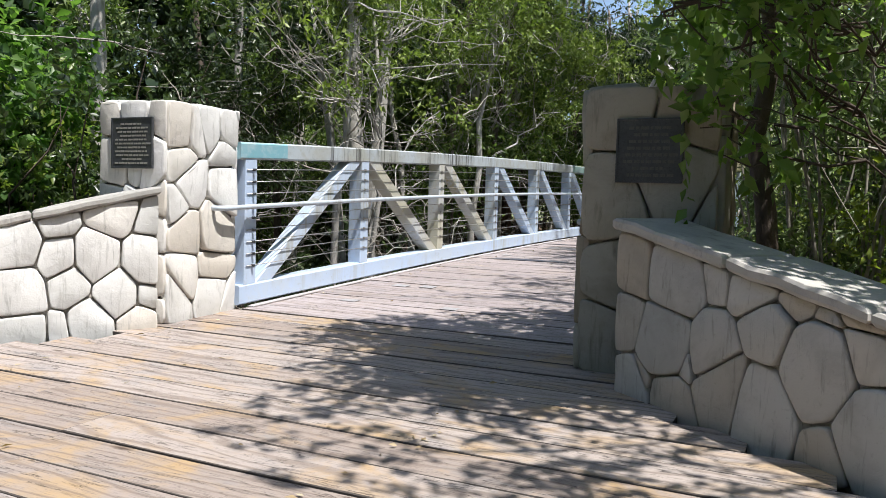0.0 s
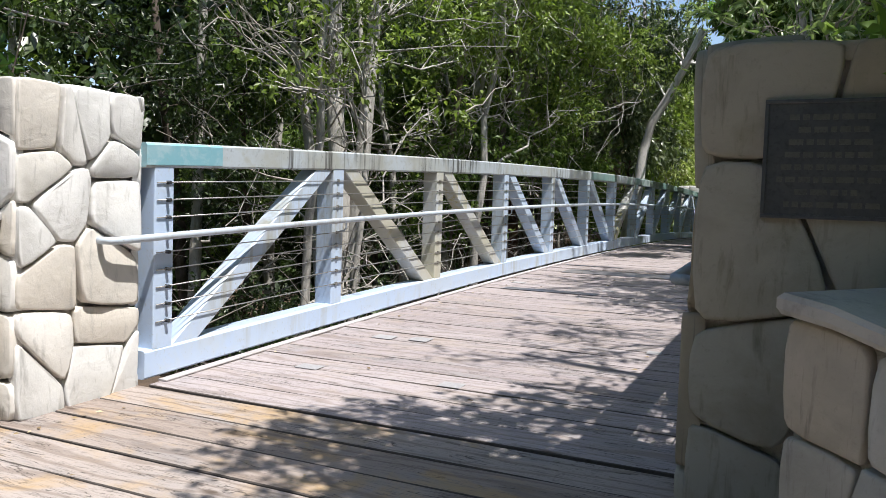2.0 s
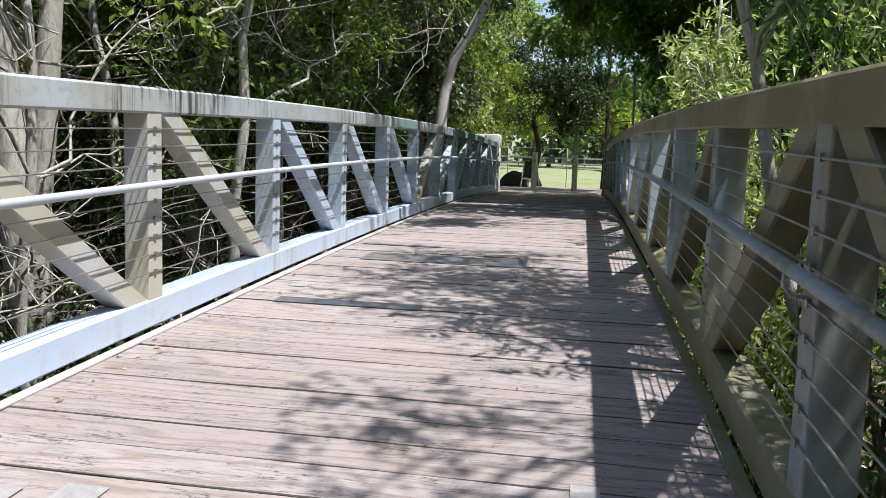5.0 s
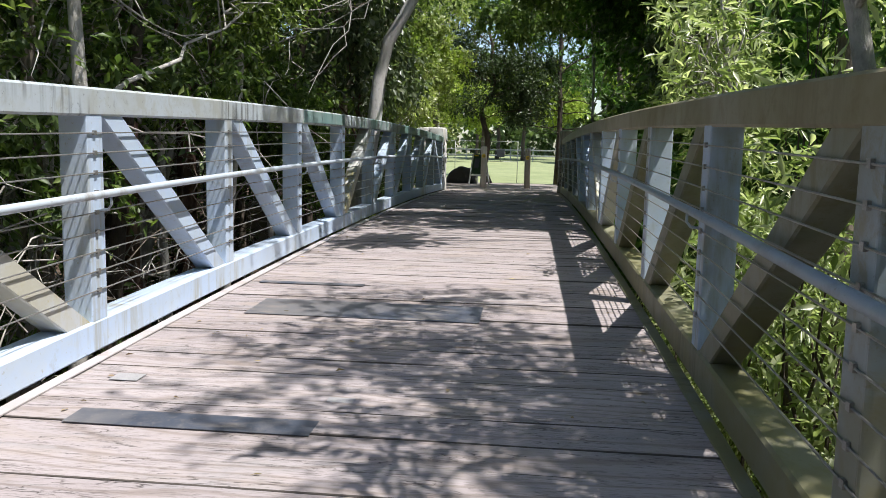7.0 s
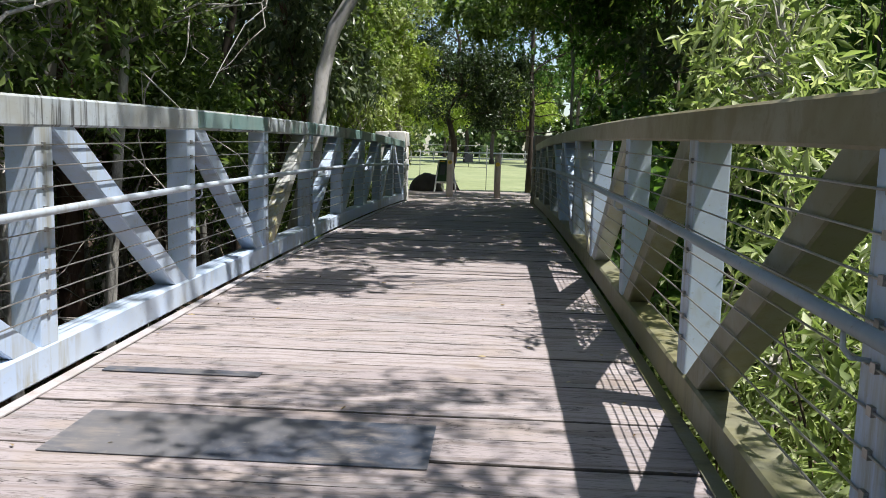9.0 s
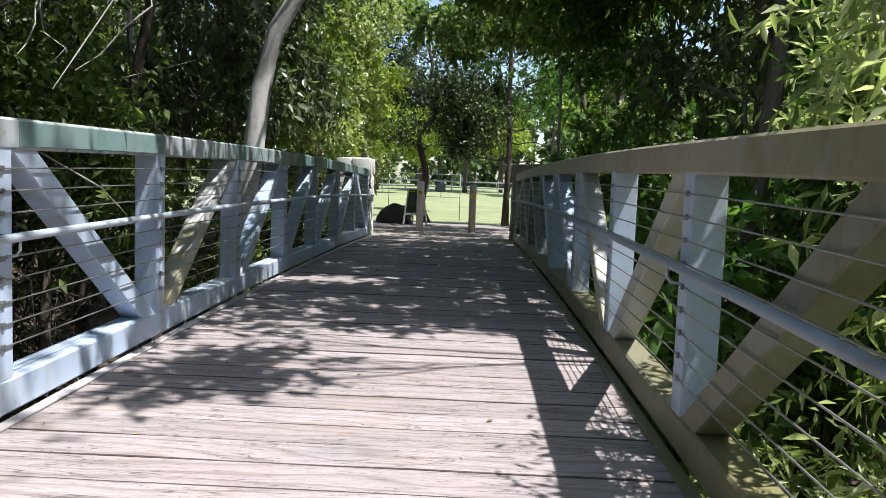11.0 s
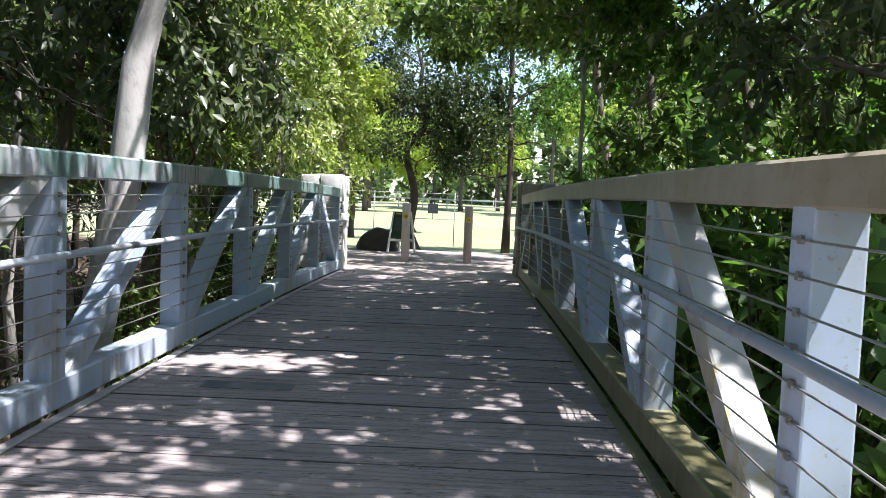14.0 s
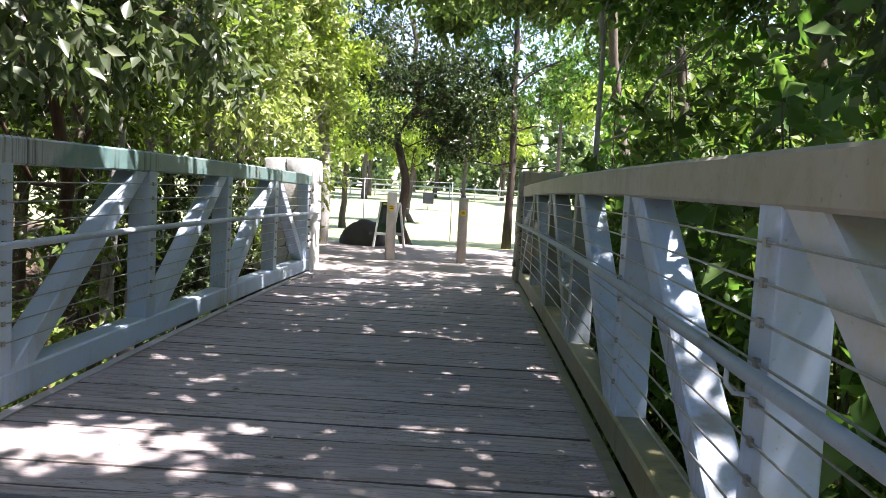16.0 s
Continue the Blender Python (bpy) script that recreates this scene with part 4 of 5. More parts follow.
def make_tree(base, top, radius, blobs, bark, leaves, leaf=0.09, ratio=0.24, label="", name="tree", seed=0, limbs=True, twigs=0.35, per=11, droop=0.35, wobble=0.05, extra_trunks=(), group="", bare=0, spine=None):
    rng = np.random.default_rng(seed)
    base = (base[0], base[1], base[2] if len(base) > 2 else ground_z(base[0], base[1]) - 0.08)
    ob = empty(name, base, label, "tree" if name == "tree" else "shrub", group)
    o = np.array(base)
    verts, faces = [], []
    spine = [base] + list(spine) if spine else crooked(base, top, 9, wobble, rng)
    radii = [radius * (1.25 if i == 0 else 1) * (1 - 0.62 * i / 9) for i in range(len(spine))]
    sweep_data(spine, radii, 10, verts, faces)
    spines = [spine]
    for q, t, r in extra_trunks:
        s2 = crooked((base[0] + q[0], base[1] + q[1], base[2]), t, 8, wobble, rng)
        sweep_data(s2, [r * (1 - 0.6 * i / 8) for i in range(9)], 8, verts, faces)
        spines.append(s2)
    mesh_object("trunk", [Vector(v) - Vector(o) for v in verts], faces, bark, ob, "", True)
    bv, bf = [], []
    if limbs:
        for c, r, count in blobs:
            s = min(spines, key=lambda q: min(np.linalg.norm(np.array(p) - np.array(c)) for p in q))
            i = int(np.argmin([np.linalg.norm(np.array(p) - np.array(c)) + 0.7 * max(0, p[2] - c[2]) for p in s]))
            i = min(max(i - 1, 2), len(s) - 1)
            start = s[i]
            ln = np.linalg.norm(np.array(c) - np.array(start))
            rr = max(0.009, min(radius * 0.3, 0.008 + 0.006 * ln))
            path = crooked(start, c, 6, 0.05 + 0.02 * ln, rng, 0.04 * ln)
            sweep_data(path, [rr * (1 - 0.75 * k / 6) for k in range(7)], 6, bv, bf, False)
            for _ in range(6):
                d = rng.normal(size=3)
                e = np.array(c) + d / np.linalg.norm(d) * np.array(r) * 0.9
                p0 = path[rng.integers(3, 7)]
                sweep_data(crooked(p0, e, 4, 0.06, rng), [0.011, 0.009, 0.007, 0.005, 0.003], 4, bv, bf, False)
    for _ in range(bare):
        s = spines[rng.integers(len(spines))]
        p0 = np.array(s[rng.integers(2, len(s))])
        e = p0 + rng.normal(size=3) * np.array((1.0, 1.0, 0.7)) + np.array((0, 0, 0.2))
        path = crooked(p0, e, 6, 0.05, rng)
        if not free_path(path):
            continue
        sweep_data(path, [0.012 * (1 - 0.8 * k / 6) for k in range(7)], 5, bv, bf, False)
        for _ in range(4):
            q = path[rng.integers(2, 7)]
            e2 = np.array(q) + rng.normal(size=3) * 0.4
            sweep_data(crooked(q, e2, 4, 0.05, rng), [0.007, 0.006, 0.005, 0.004, 0.002], 4, bv, bf, False)
    if bv:
        mesh_object("branchwork", [Vector(v) - Vector(o) for v in bv], bf, bark, ob, "", True)["kind"] = "stuff"
    if blobs:
        lv, _ = sprays(blobs, rng, leaf, ratio, twigs, per, droop)
        leaf_object("crown", lv - o, leaves, ob)
    return ob


def crown_blobs(c, spread, count, size, twigs, seed):
    rng = np.random.default_rng(seed)
    out = []
    for _ in range(count):
        p = np.array(c) + rng.normal(size=3) * np.array(spread) * 0.6
        s = size * (0.7 + 0.6 * rng.random())
        out.append((tuple(p), (s, s, s * 0.65), int(twigs * (0.7 + 0.6 * rng.random()))))
    return out


# ---- the left bank ----
make_tree((-6.60, 10.9), (-7.15, 10.7, 7.5), 0.16, crown_blobs((-7.4, 11, 5.0), (2.2, 2.4, 1.6), 9, 0.8, 130, 1), M_BARK_GREY, M_LEAF_WOOD, 0.085, 0.22,
          "grey multi-stemmed tree with sparse olive leaves on the bank", seed=11, extra_trunks=[((0.06, 0.12), (-6.45, 11.1, 7.5), 0.13), ((-0.25, 0.2), (-8.6, 11.5, 6.5), 0.1), ((-3, 0.2), (-9.8, 11.5, 7.5), 0.11)], bare=45)
make_tree((-5.6, 12.2), (-4.95, 12.2, 5.8), 0.07, crown_blobs((-5.6, 12.4, 3.9), (1.2, 1.8, 1.1), 6, 0.6, 110, 2), M_BARK_GREY, M_LEAF_OLIVE, 0.08, 0.2,
          "slender grey tree with light yellow-green leaves", seed=12, bare=12)
make_tree((-5.2, 19.6), (-3.45, 19.4, 5.0), 0.15, crown_blobs((-4.6, 20.6, 5.2), (1.6, 2.0, 0.7), 6, 0.8, 150, 3), M_BARK_PALE, M_LEAF_DARK, 0.12, 0.15,
          "smooth pale leaning tree trunk beside the bridge rail", seed=13, droop=0.8,
          spine=[(-4.97, 19.58, 0.2), (-4.80, 19.55, 1.0), (-4.65, 19.52, 1.8), (-4.57, 19.5, 2.5), (-4.42, 19.5, 3.1), (-4.12, 19.5, 3.6), (-3.8, 19.45, 4.2), (-3.45, 19.4, 5.0)])
make_tree((-6.3, 15.2), (-6.9, 15.6, 6.5), 0.13, crown_blobs((-6.6, 15.6, 4.2), (1.4, 1.8, 1.3), 7, 0.7, 120, 4), M_BARK_RED, M_LEAF_DARK, 0.09, 0.2,
          "reddish-barked tree with tangled bare lower branches", seed=14, bare=30)
make_tree((-6.45, 16.6), (-6.6, 16.7, 7.0), 0.15, crown_blobs((-6.6, 16.8, 5.4), (1.2, 1.4, 0.9), 5, 0.7, 90, 19), M_BARK_RED, M_LEAF_DARK, 0.09, 0.2, "stout reddish-brown trunk in the dark wood", seed=19, bare=16)
make_tree((-5.7, 15.6), (-4.9, 15.6, 5.6), 0.06, crown_blobs((-4.8, 15.6, 4.3), (0.9, 1.5, 0.7), 9, 0.55, 80, 17), M_BARK_GREY, M_LEAF_OLIVE, 0.09, 0.22, "slender tree with bright yellow-green leaves over the rail", seed=17, bare=10)
make_tree((-6.0, 9.0), (-5.6, 8.6, 6.0), 0.06, crown_blobs((-5.6, 8.8, 4.0), (0.9, 1.5, 0.8), 7, 0.5, 60, 18), M_BARK_GREY, M_LEAF_OLIVE, 0.085, 0.2, "slender grey tree with light yellow-green leaves", seed=18, bare=22)
rng_l = np.random.default_rng(77)
for i in range(26):
    x, y = -6.2 - 7.5 * rng_l.random(), 5.0 + 27 * rng_l.random()
    h = 5.5 + 3 * rng_l.random()
    gz = ground_z(x, y)
    lean = rng_l.normal(size=2) * 0.6
    kind = rng_l.choice(3, p=(0.45, 0.35, 0.2))
    if x > -8.0 and 6.0 < y < 12.5:
        x -= 2.5
        gz = ground_z(x, y)
    make_tree((x, y), (x + lean[0], y + lean[1], gz + h), 0.05 + 0.07 * rng_l.random(), crown_blobs((x + lean[0] * 0.6, y + lean[1] * 0.6, gz + h * 0.64), (1.5, 1.6, 1.9), 7, 0.75, 120, 100 + i),
              (M_BARK_BROWN, M_BARK_DARK, M_BARK_GREY)[kind], (M_LEAF_WOOD, M_LEAF_DARK, M_LEAF_WOOD)[kind], 0.10, 0.22,
              ("slender brown-barked woodland tree with olive leaves", "dark-barked evergreen tree with dense dark leaves", "thin grey tree with many bare twigs")[kind], seed=200 + i, bare=14 if kind != 1 else 8, group="woodland trees")


def make_bush(x, y, h, r, leaves, leaf, ratio, twigs, label, seed, droop=0.3, group="shrubs", stems=6, bark=None, per=11, zc=0.55):
    rng = np.random.default_rng(seed)
    gz = ground_z(x, y) - 0.05
    ob = empty("shrub", (x, y, gz), label, "shrub", group)
    o = np.array((x, y, gz))
    verts, faces = [], []
    blobs = []
    for _ in range(stems):
        tip = o + np.array((rng.normal() * r * 0.55, rng.normal() * r * 0.55, h * (0.6 + 0.4 * rng.random())))
        tip[0] = min(tip[0], -4.75) if x < -3 else max(tip[0], -0.95)
        sweep_data(crooked(o + rng.normal(size=3) * (0.1, 0.1, 0), tip, 6, 0.06, rng), [0.022 * (1 - 0.8 * k / 6) for k in range(7)], 5, verts, faces, False)
        for f in (0.35, 0.65, 0.95):
            c = o + (tip - o) * f
            blobs.append((tuple(c), (r * 0.5, r * 0.5, h * 0.17), max(6, int(twigs / (3 * stems)))))
    mesh_object("stem", [Vector(v) - Vector(o) for v in verts], faces, bark or M_BARK_DARK, ob, "", True)
    lv, _ = sprays(blobs, rng, leaf, ratio, 0.36, per, droop, 0.25)
    leaf_object("foliage", lv - o, leaves, ob)
    return ob


for i in range(30):
    y = 2.5 + 27 * rng_l.random()
    x = -5.5 - 3.2 * rng_l.random()
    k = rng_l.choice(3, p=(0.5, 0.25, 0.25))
    # outside the lit stretches the shade is put into darker leaves
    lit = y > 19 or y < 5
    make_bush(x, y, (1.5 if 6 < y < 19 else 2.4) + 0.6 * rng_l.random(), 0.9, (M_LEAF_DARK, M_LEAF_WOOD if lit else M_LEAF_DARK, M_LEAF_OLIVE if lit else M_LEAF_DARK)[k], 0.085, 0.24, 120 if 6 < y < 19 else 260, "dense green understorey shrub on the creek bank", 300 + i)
for i in range(9):
    make_bush(-6.4 - 2.6 * rng_l.random(), 1.2 + 5.2 * rng_l.random(), 2.5 + 1.0 * rng_l.random(), 1.1, M_LEAF_ELDER, 0.13, 0.3, 330, "leafy sunlit green shrub behind the stone wall", 350 + i)


def make_deadwood(cx, cy, n, seed, z0=-1.2, z1=2.6):
    """A tangle of dry twigs and fallen branches."""
    rng = np.random.default_rng(seed)
    gz = ground_z(cx, cy)
    ob = empty("deadwood", (cx, cy, gz), "tangle of pale dry branches and twigs on the bank", "deadwood", "deadwood")
    verts, faces = [], []
    for _ in range(n):
        a = np.array((cx, cy, 0)) + rng.normal(size=3) * (0.7, 1.1, 0) + np.array((0, 0, gz + (z1 - gz) * rng.random() ** 1.5))
        b = a + rng.normal(size=3) * (0.7, 0.9, 0.5) + np.array((0.2, 0, 0.1))
        r = 0.004 + 0.011 * rng.random() ** 2
        path = crooked(a, b, 6, 0.035, rng)
        if not free_path(path):
            continue
        sweep_data(path, [r * (1 - 0.75 * k / 6) for k in range(7)], 4, verts, faces, False)
        for _ in range(3):
            q = path[rng.integers(1, 6)]
            sweep_data(crooked(q, np.array(q) + rng.normal(size=3) * 0.3, 3, 0.03, rng), [r * 0.5, r * 0.4, r * 0.3, r * 0.15], 3, verts, faces, False)
    mesh_object("twig_tangle", [Vector(v) - Vector(ob.location) for v in verts], faces, M_TWIG, ob, "", True)["kind"] = "stuff"


for i in range(16):
    make_deadwood(-5.6 - 2.2 * rng_l.random(), 6.5 + i * 0.9, 16 if i < 5 else 30, 400 + i)

# ---- the right bank ----
make_tree((-0.22, 6.2), (-0.75, 6.2, 5.0), 0.085, [], M_BARK_DARK, M_LEAF_ELDER, label="dark slender trunk behind the stone wall", seed=15, bare=6)
rng_r = np.random.default_rng(88)
for i in range(30):
    y = 6.2 + 9.3 * rng_r.random()
    x = -0.75 + 1.9 * rng_r.random() ** 1.3
    # shrubs in the sunny stretch take paler leaves, sunlight painted in
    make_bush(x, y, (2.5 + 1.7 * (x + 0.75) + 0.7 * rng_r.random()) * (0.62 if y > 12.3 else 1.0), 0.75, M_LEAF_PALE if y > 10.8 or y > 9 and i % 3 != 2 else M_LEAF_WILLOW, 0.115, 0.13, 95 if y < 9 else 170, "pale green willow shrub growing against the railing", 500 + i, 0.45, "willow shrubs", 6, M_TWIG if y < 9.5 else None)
for i in range(24):
    y = 15.0 + 14 * rng_r.random()
    x = -0.7 + 2.2 * rng_r.random() ** 1.3
    make_bush(x, y, 2.6 + 1.6 * (x + 0.7) + 0.9 * rng_r.random(), 0.8, M_LEAF_ELDER if rng_r.random() < 0.65 else M_LEAF_WOOD, 0.15, 0.28, 170, "lush green broad-leaved shrub beside the railing", 540 + i, 0.35, "broad-leaved shrubs", 6)
for i in range(20):
    y = 1.0 + 30 * rng_r.random()
    x = (6.2 if y < 15 else 3.8) + 3 * rng_r.random()
    h = 5.5 + 2.5 * rng_r.random()
    gz = ground_z(x, y)
    make_tree((x, y), (x + 0.4 * rng_r.normal(), y + 0.4 * rng_r.normal(), gz + h), 0.1 + 0.05 * rng_r.random(), crown_blobs((x, y, gz + h * 0.5), (1.3, 1.6, 1.9), 9, 0.9, 150, 600 + i),
              M_BARK_BROWN, M_LEAF_WOOD, 0.11, 0.25, "leafy green tree on the creek bank", seed=620 + i, group="bank trees")


# canopies that reach over the deck from the right bank, set up-sun of the ground they shade
def up_sun(x, y, h):
    return (x + SUN.x / SUN.z * h, y + SUN.y / SUN.z * h, deck_z(y) + h)


def canopy(base, top, radius, patches, leaves, leaf, ratio, label, seed, twigs, bark=None, droop=0.35):
    blobs = [(up_sun(x, y, h), (rx, ry, 0.28), int(twigs * d * rx * ry * 3.5)) for x, y, h, rx, ry, d in patches]
    return make_tree(base, top, radius, blobs, bark or M_BARK_BROWN, leaves, leaf, ratio, label, seed=seed, droop=droop)


canopy((1.2, 3.4), (0.6, 3.6, 5.2), 0.12, [(-1.7, 4.5, 3.3, 0.8, 0.55, 1.3), (-2.5, 4.6, 3.6, 0.7, 0.4, 0.8), (-0.8, 4.3, 3.1, 0.7, 0.5, 0.7), (-1.5, 3.8, 3.4, 0.6, 0.4, 0.7), (-2.2, 5.4, 3.6, 0.5, 0.3, 1.1), (-1.9, 6.0, 3.6, 0.5, 0.3, 1.0), (-2.0, 4.0, 3.4, 0.7, 0.4, 1.1), (-2.7, 5.0, 3.6, 0.6, 0.4, 1.1), (-0.2, 3.2, 3.3, 0.8, 0.7, 0.28), (-1.0, 2.6, 3.7, 0.9, 0.5, 0.12), (-0.1, 4.6, 3.0, 0.6, 0.5, 0.5), (-2.1, 3.1, 4.0, 0.5, 0.4, 0.25), (0.4, 4.0, 2.6, 0.6, 0.7, 0.35), (-1.6, 4.6, 3.4, 0.8, 0.4, 1.5), (-0.7, 4.4, 3.5, 0.8, 0.4, 0.8)], M_LEAF_FRESH, 0.085, 0.3, "green broad-leaved tree overhanging the approach", 31, 175)
canopy((1.0, 7.6), (0.9, 8.0, 7.2), 0.13, [(-2.5, 9.8, 5.2, 0.6, 0.6, 0.55), (-3.2, 11.0, 5.2, 0.65, 0.5, 1.0), (-2.4, 11.2, 5.0, 0.6, 0.5, 1.3), (-2.7, 8.0, 5.0, 0.55, 0.4, 0.75), (-2.4, 7.1, 4.8, 0.35, 0.22, 0.8), (-3.3, 10.3, 5.4, 0.6, 0.4, 0.4), (-2.0, 10.4, 4.8, 0.5, 0.8, 1.5), (-1.7, 10.0, 4.4, 0.45, 0.9, 2.0), (-1.6, 11.2, 4.4, 0.3, 0.5, 1.5), (-3.3, 12.4, 5.2, 0.6, 0.35, 1.0), (-2.6, 12.5, 5.2, 0.5, 0.3, 1.1), (-3.0, 6.6, 5.0, 0.3, 0.2, 0.3), (-1.15, 5.9, 3.0, 0.5, 0.8, 2.2), (-1.15, 7.4, 3.2, 0.5, 0.8, 1.8)], M_LEAF_WOOD, 0.085, 0.2, "tall willow leaning over the bridge", 32, 95)
canopy((1.1, 15.2), (0.8, 16.0, 7.4), 0.14, [(-3.3, 17.1, 5.2, 0.8, 0.35, 0.65), (-2.6, 17.4, 5.0, 0.8, 0.4, 0.9), (-2.0, 17.6, 5.0, 0.6, 0.6, 1.0), (-3.7, 18.85, 5.0, 0.6, 0.28, 2.2), (-3.6, 17.7, 5.0, 0.9, 0.4, 0.55), (-2.6, 18.4, 4.8, 0.6, 0.6, 1.2), (-3.2, 18.7, 5.2, 0.8, 0.4, 0.8), (-4.3, 18.2, 5.0, 0.5, 0.6, 1.0), (-2.5, 19.4, 4.8, 0.6, 0.5, 1.3), (-1.6, 18.6, 4.8, 0.5, 0.6, 0.6), (-4.5, 16.6, 4.8, 0.45, 0.65, 0.7), (-3.6, 15.6, 5.0, 0.55, 0.45, 0.9), (-4.1, 15.3, 5.0, 0.4, 0.4, 0.9)], M_LEAF_WOOD, 0.14, 0.26, "green tree arching over the bridge", 33, 88)
canopy((2.0, 20.4), (0.9, 21.0, 6.8), 0.09, [(-2.6, 20.4, 4.6, 0.7, 0.8, 1.3), (-3.4, 20.6, 5.0, 0.9, 0.7, 1.0), (-2.7, 21.8, 4.6, 0.8, 0.8, 1.3), (-3.7, 22.2, 5.0, 0.8, 0.8, 1.0), (-2.6, 23.4, 4.5, 0.8, 0.8, 1.2), (-3.6, 23.8, 4.8, 0.9, 0.8, 0.9), (-4.4, 20.5, 5.0, 0.45, 0.6, 2.2), (-4.4, 22.0, 5.0, 0.45, 0.8, 2.2), (-4.4, 23.6, 5.0, 0.45, 0.8, 2.0), (-4.8, 20.4, 5.0, 0.35, 0.6, 1.8), (-1.6, 20.4, 4.6, 0.5, 0.7, 0.8), (-1.6, 22.2, 4.6, 0.5, 0.8, 0.8), (-1.6, 23.9, 4.6, 0.5, 0.8, 0.8)], M_LEAF_ELDER, 0.165, 0.3, "lush green tree arching over the bridge", 34, 78)
canopy((0.8, 26.0), (0.2, 26.6, 6.2), 0.12, [(-2.3, 25.2, 4.4, 1.2, 0.8, 1.2), (-3.6, 25.6, 4.6, 0.9, 0.8, 0.9), (-2.2, 27.0, 4.4, 1.1, 0.7, 0.9), (-3.5, 27.4, 4.8, 0.9, 0.6, 0.7), (-2.6, 29.0, 4.8, 1.2, 0.6, 1.0), (-3.8, 30.6, 5.0, 1.0, 0.6, 1.0), (-2.2, 31.6, 5.0, 1.2, 0.6, 1.0), (-2.4, 30.4, 4.8, 1.0, 0.4, 0.9), (-4.2, 29.2, 4.8, 0.8, 0.5, 0.9), (-3.6, 32.4, 5.0, 1.2, 0.5, 0.9), (-5.2, 31.2, 5.0, 0.8, 1.0, 0.9), (-4.6, 33.2, 4.8, 0.5, 0.4, 3.0), (-4.3, 25.2, 5.0, 0.5, 0.8, 1.1), (-4.3, 26.8, 5.0, 0.6, 0.7, 1.0)], M_LEAF_WOOD, 0.15, 0.28, "green tree shading the far end of the bridge", 35, 72)

make_tree((0.9, 5.4), (0.2, 5.3, 4.2), 0.03, [((-0.35, 5.0, 1.75), (0.35, 0.3, 0.3), 10), ((-0.05, 4.9, 2.15), (0.5, 0.35, 0.35), 14), ((-0.45, 4.9, 2.55), (0.6, 0.4, 0.3), 14), ((-0.8, 4.9, 2.3), (0.45, 0.3, 0.22), 7), ((-0.55, 4.25, 2.4), (0.45, 0.35, 0.22), 14), ((0.0, 4.1, 2.55), (0.5, 0.4, 0.3), 18), ((0.55, 3.8, 2.35), (0.5, 0.4, 0.35), 18), ((1.1, 3.4, 2.1), (0.5, 0.45, 0.35), 15), ((-0.5, 4.3, 1.42), (0.2, 0.16, 0.2), 8), ((-0.36, 4.25, 1.75), (0.28, 0.2, 0.2), 11), ((-0.62, 4.3, 2.0), (0.3, 0.2, 0.14), 9), ((-0.95, 4.35, 2.7), (0.4, 0.35, 0.2), 10)],
          M_BARK_DARK, M_LEAF_FRESH, 0.10, 0.3, "broad-leaved green tree hanging over the stone pillar", seed=36)
for i in range(3):
    y = 13.5 + 2.6 * i
    blobs = crown_blobs((-3.6, y, 7.6), (1.5, 1.3, 0.6), 7, 0.95, 60, 900 + i)
    make_tree((-6.8 - 0.4 * (i % 3), y), (-5.2, y, 7.6), 0.11, blobs, M_BARK_GREY, (M_LEAF_WOOD, M_LEAF_LIME, M_LEAF_DARK)[i % 3], 0.11, 0.24, "tall bank tree with its crown high over the bridge", seed=930 + i, group="canopy trees")
make_tree((-0.12, 10.0), (-1.55, 10.2, 5.0), 0.06, [((-1.2, 10.0, 3.4), (0.5, 0.6, 0.3), 34), ((-1.5, 9.4, 2.95), (0.45, 0.5, 0.22), 28), ((-1.05, 8.8, 2.7), (0.35, 0.5, 0.25), 26), ((-1.5, 11.0, 3.8), (0.6, 0.6, 0.3), 34), ((-0.7, 9.6, 2.6), (0.4, 0.5, 0.3), 34)], M_BARK_GREY, M_LEAF_WILLOW, 0.12, 0.15, "grey willow trunk leaning over the railing with bright narrow leaves", seed=51)
make_tree((-0.35, 14.0), (-0.6, 13.9, 3.0), 0.04, [((-0.75, 13.7, 2.2), (0.35, 0.45, 0.28), 36), ((-1.0, 13.5, 2.35), (0.2, 0.3, 0.12), 16), ((-0.55, 14.0, 2.85), (0.25, 0.3, 0.3), 20), ((-0.5, 14.2, 2.45), (0.4, 0.5, 0.3), 46), ((-0.9, 13.2, 1.9), (0.25, 0.35, 0.2), 26), ((-0.55, 13.8, 1.4), (0.4, 0.7, 0.4), 60), ((-0.3, 14.6, 2.1), (0.5, 0.6, 0.4), 60), ((-0.6, 13.0, 0.7), (0.4, 0.8, 0.5), 80)], M_BARK_GREY, M_LEAF_PALE, 0.12, 0.13, "bright sunlit willow spray rising above the railing", seed=52)
make_tree((0.0, 18.2), (0.55, 18.0, 6.5), 0.11, crown_blobs((0.9, 18.0, 4.4), (0.8, 1.2, 0.9), 5, 0.6, 60, 53) + [((0.35, 20.2, 2.9), (0.7, 0.9, 0.5), 52), ((0.6, 19.3, 3.5), (0.7, 0.9, 0.5), 45), ((0.05, 21.3, 3.2), (0.5, 0.8, 0.5), 40), ((0.9, 20.6, 3.9), (0.7, 0.8, 0.5), 40)], M_BARK_BROWN, M_LEAF_GREY, 0.15, 0.2, "brown trunk with drooping grey-green leaves beside the railing", seed=53, droop=0.9)
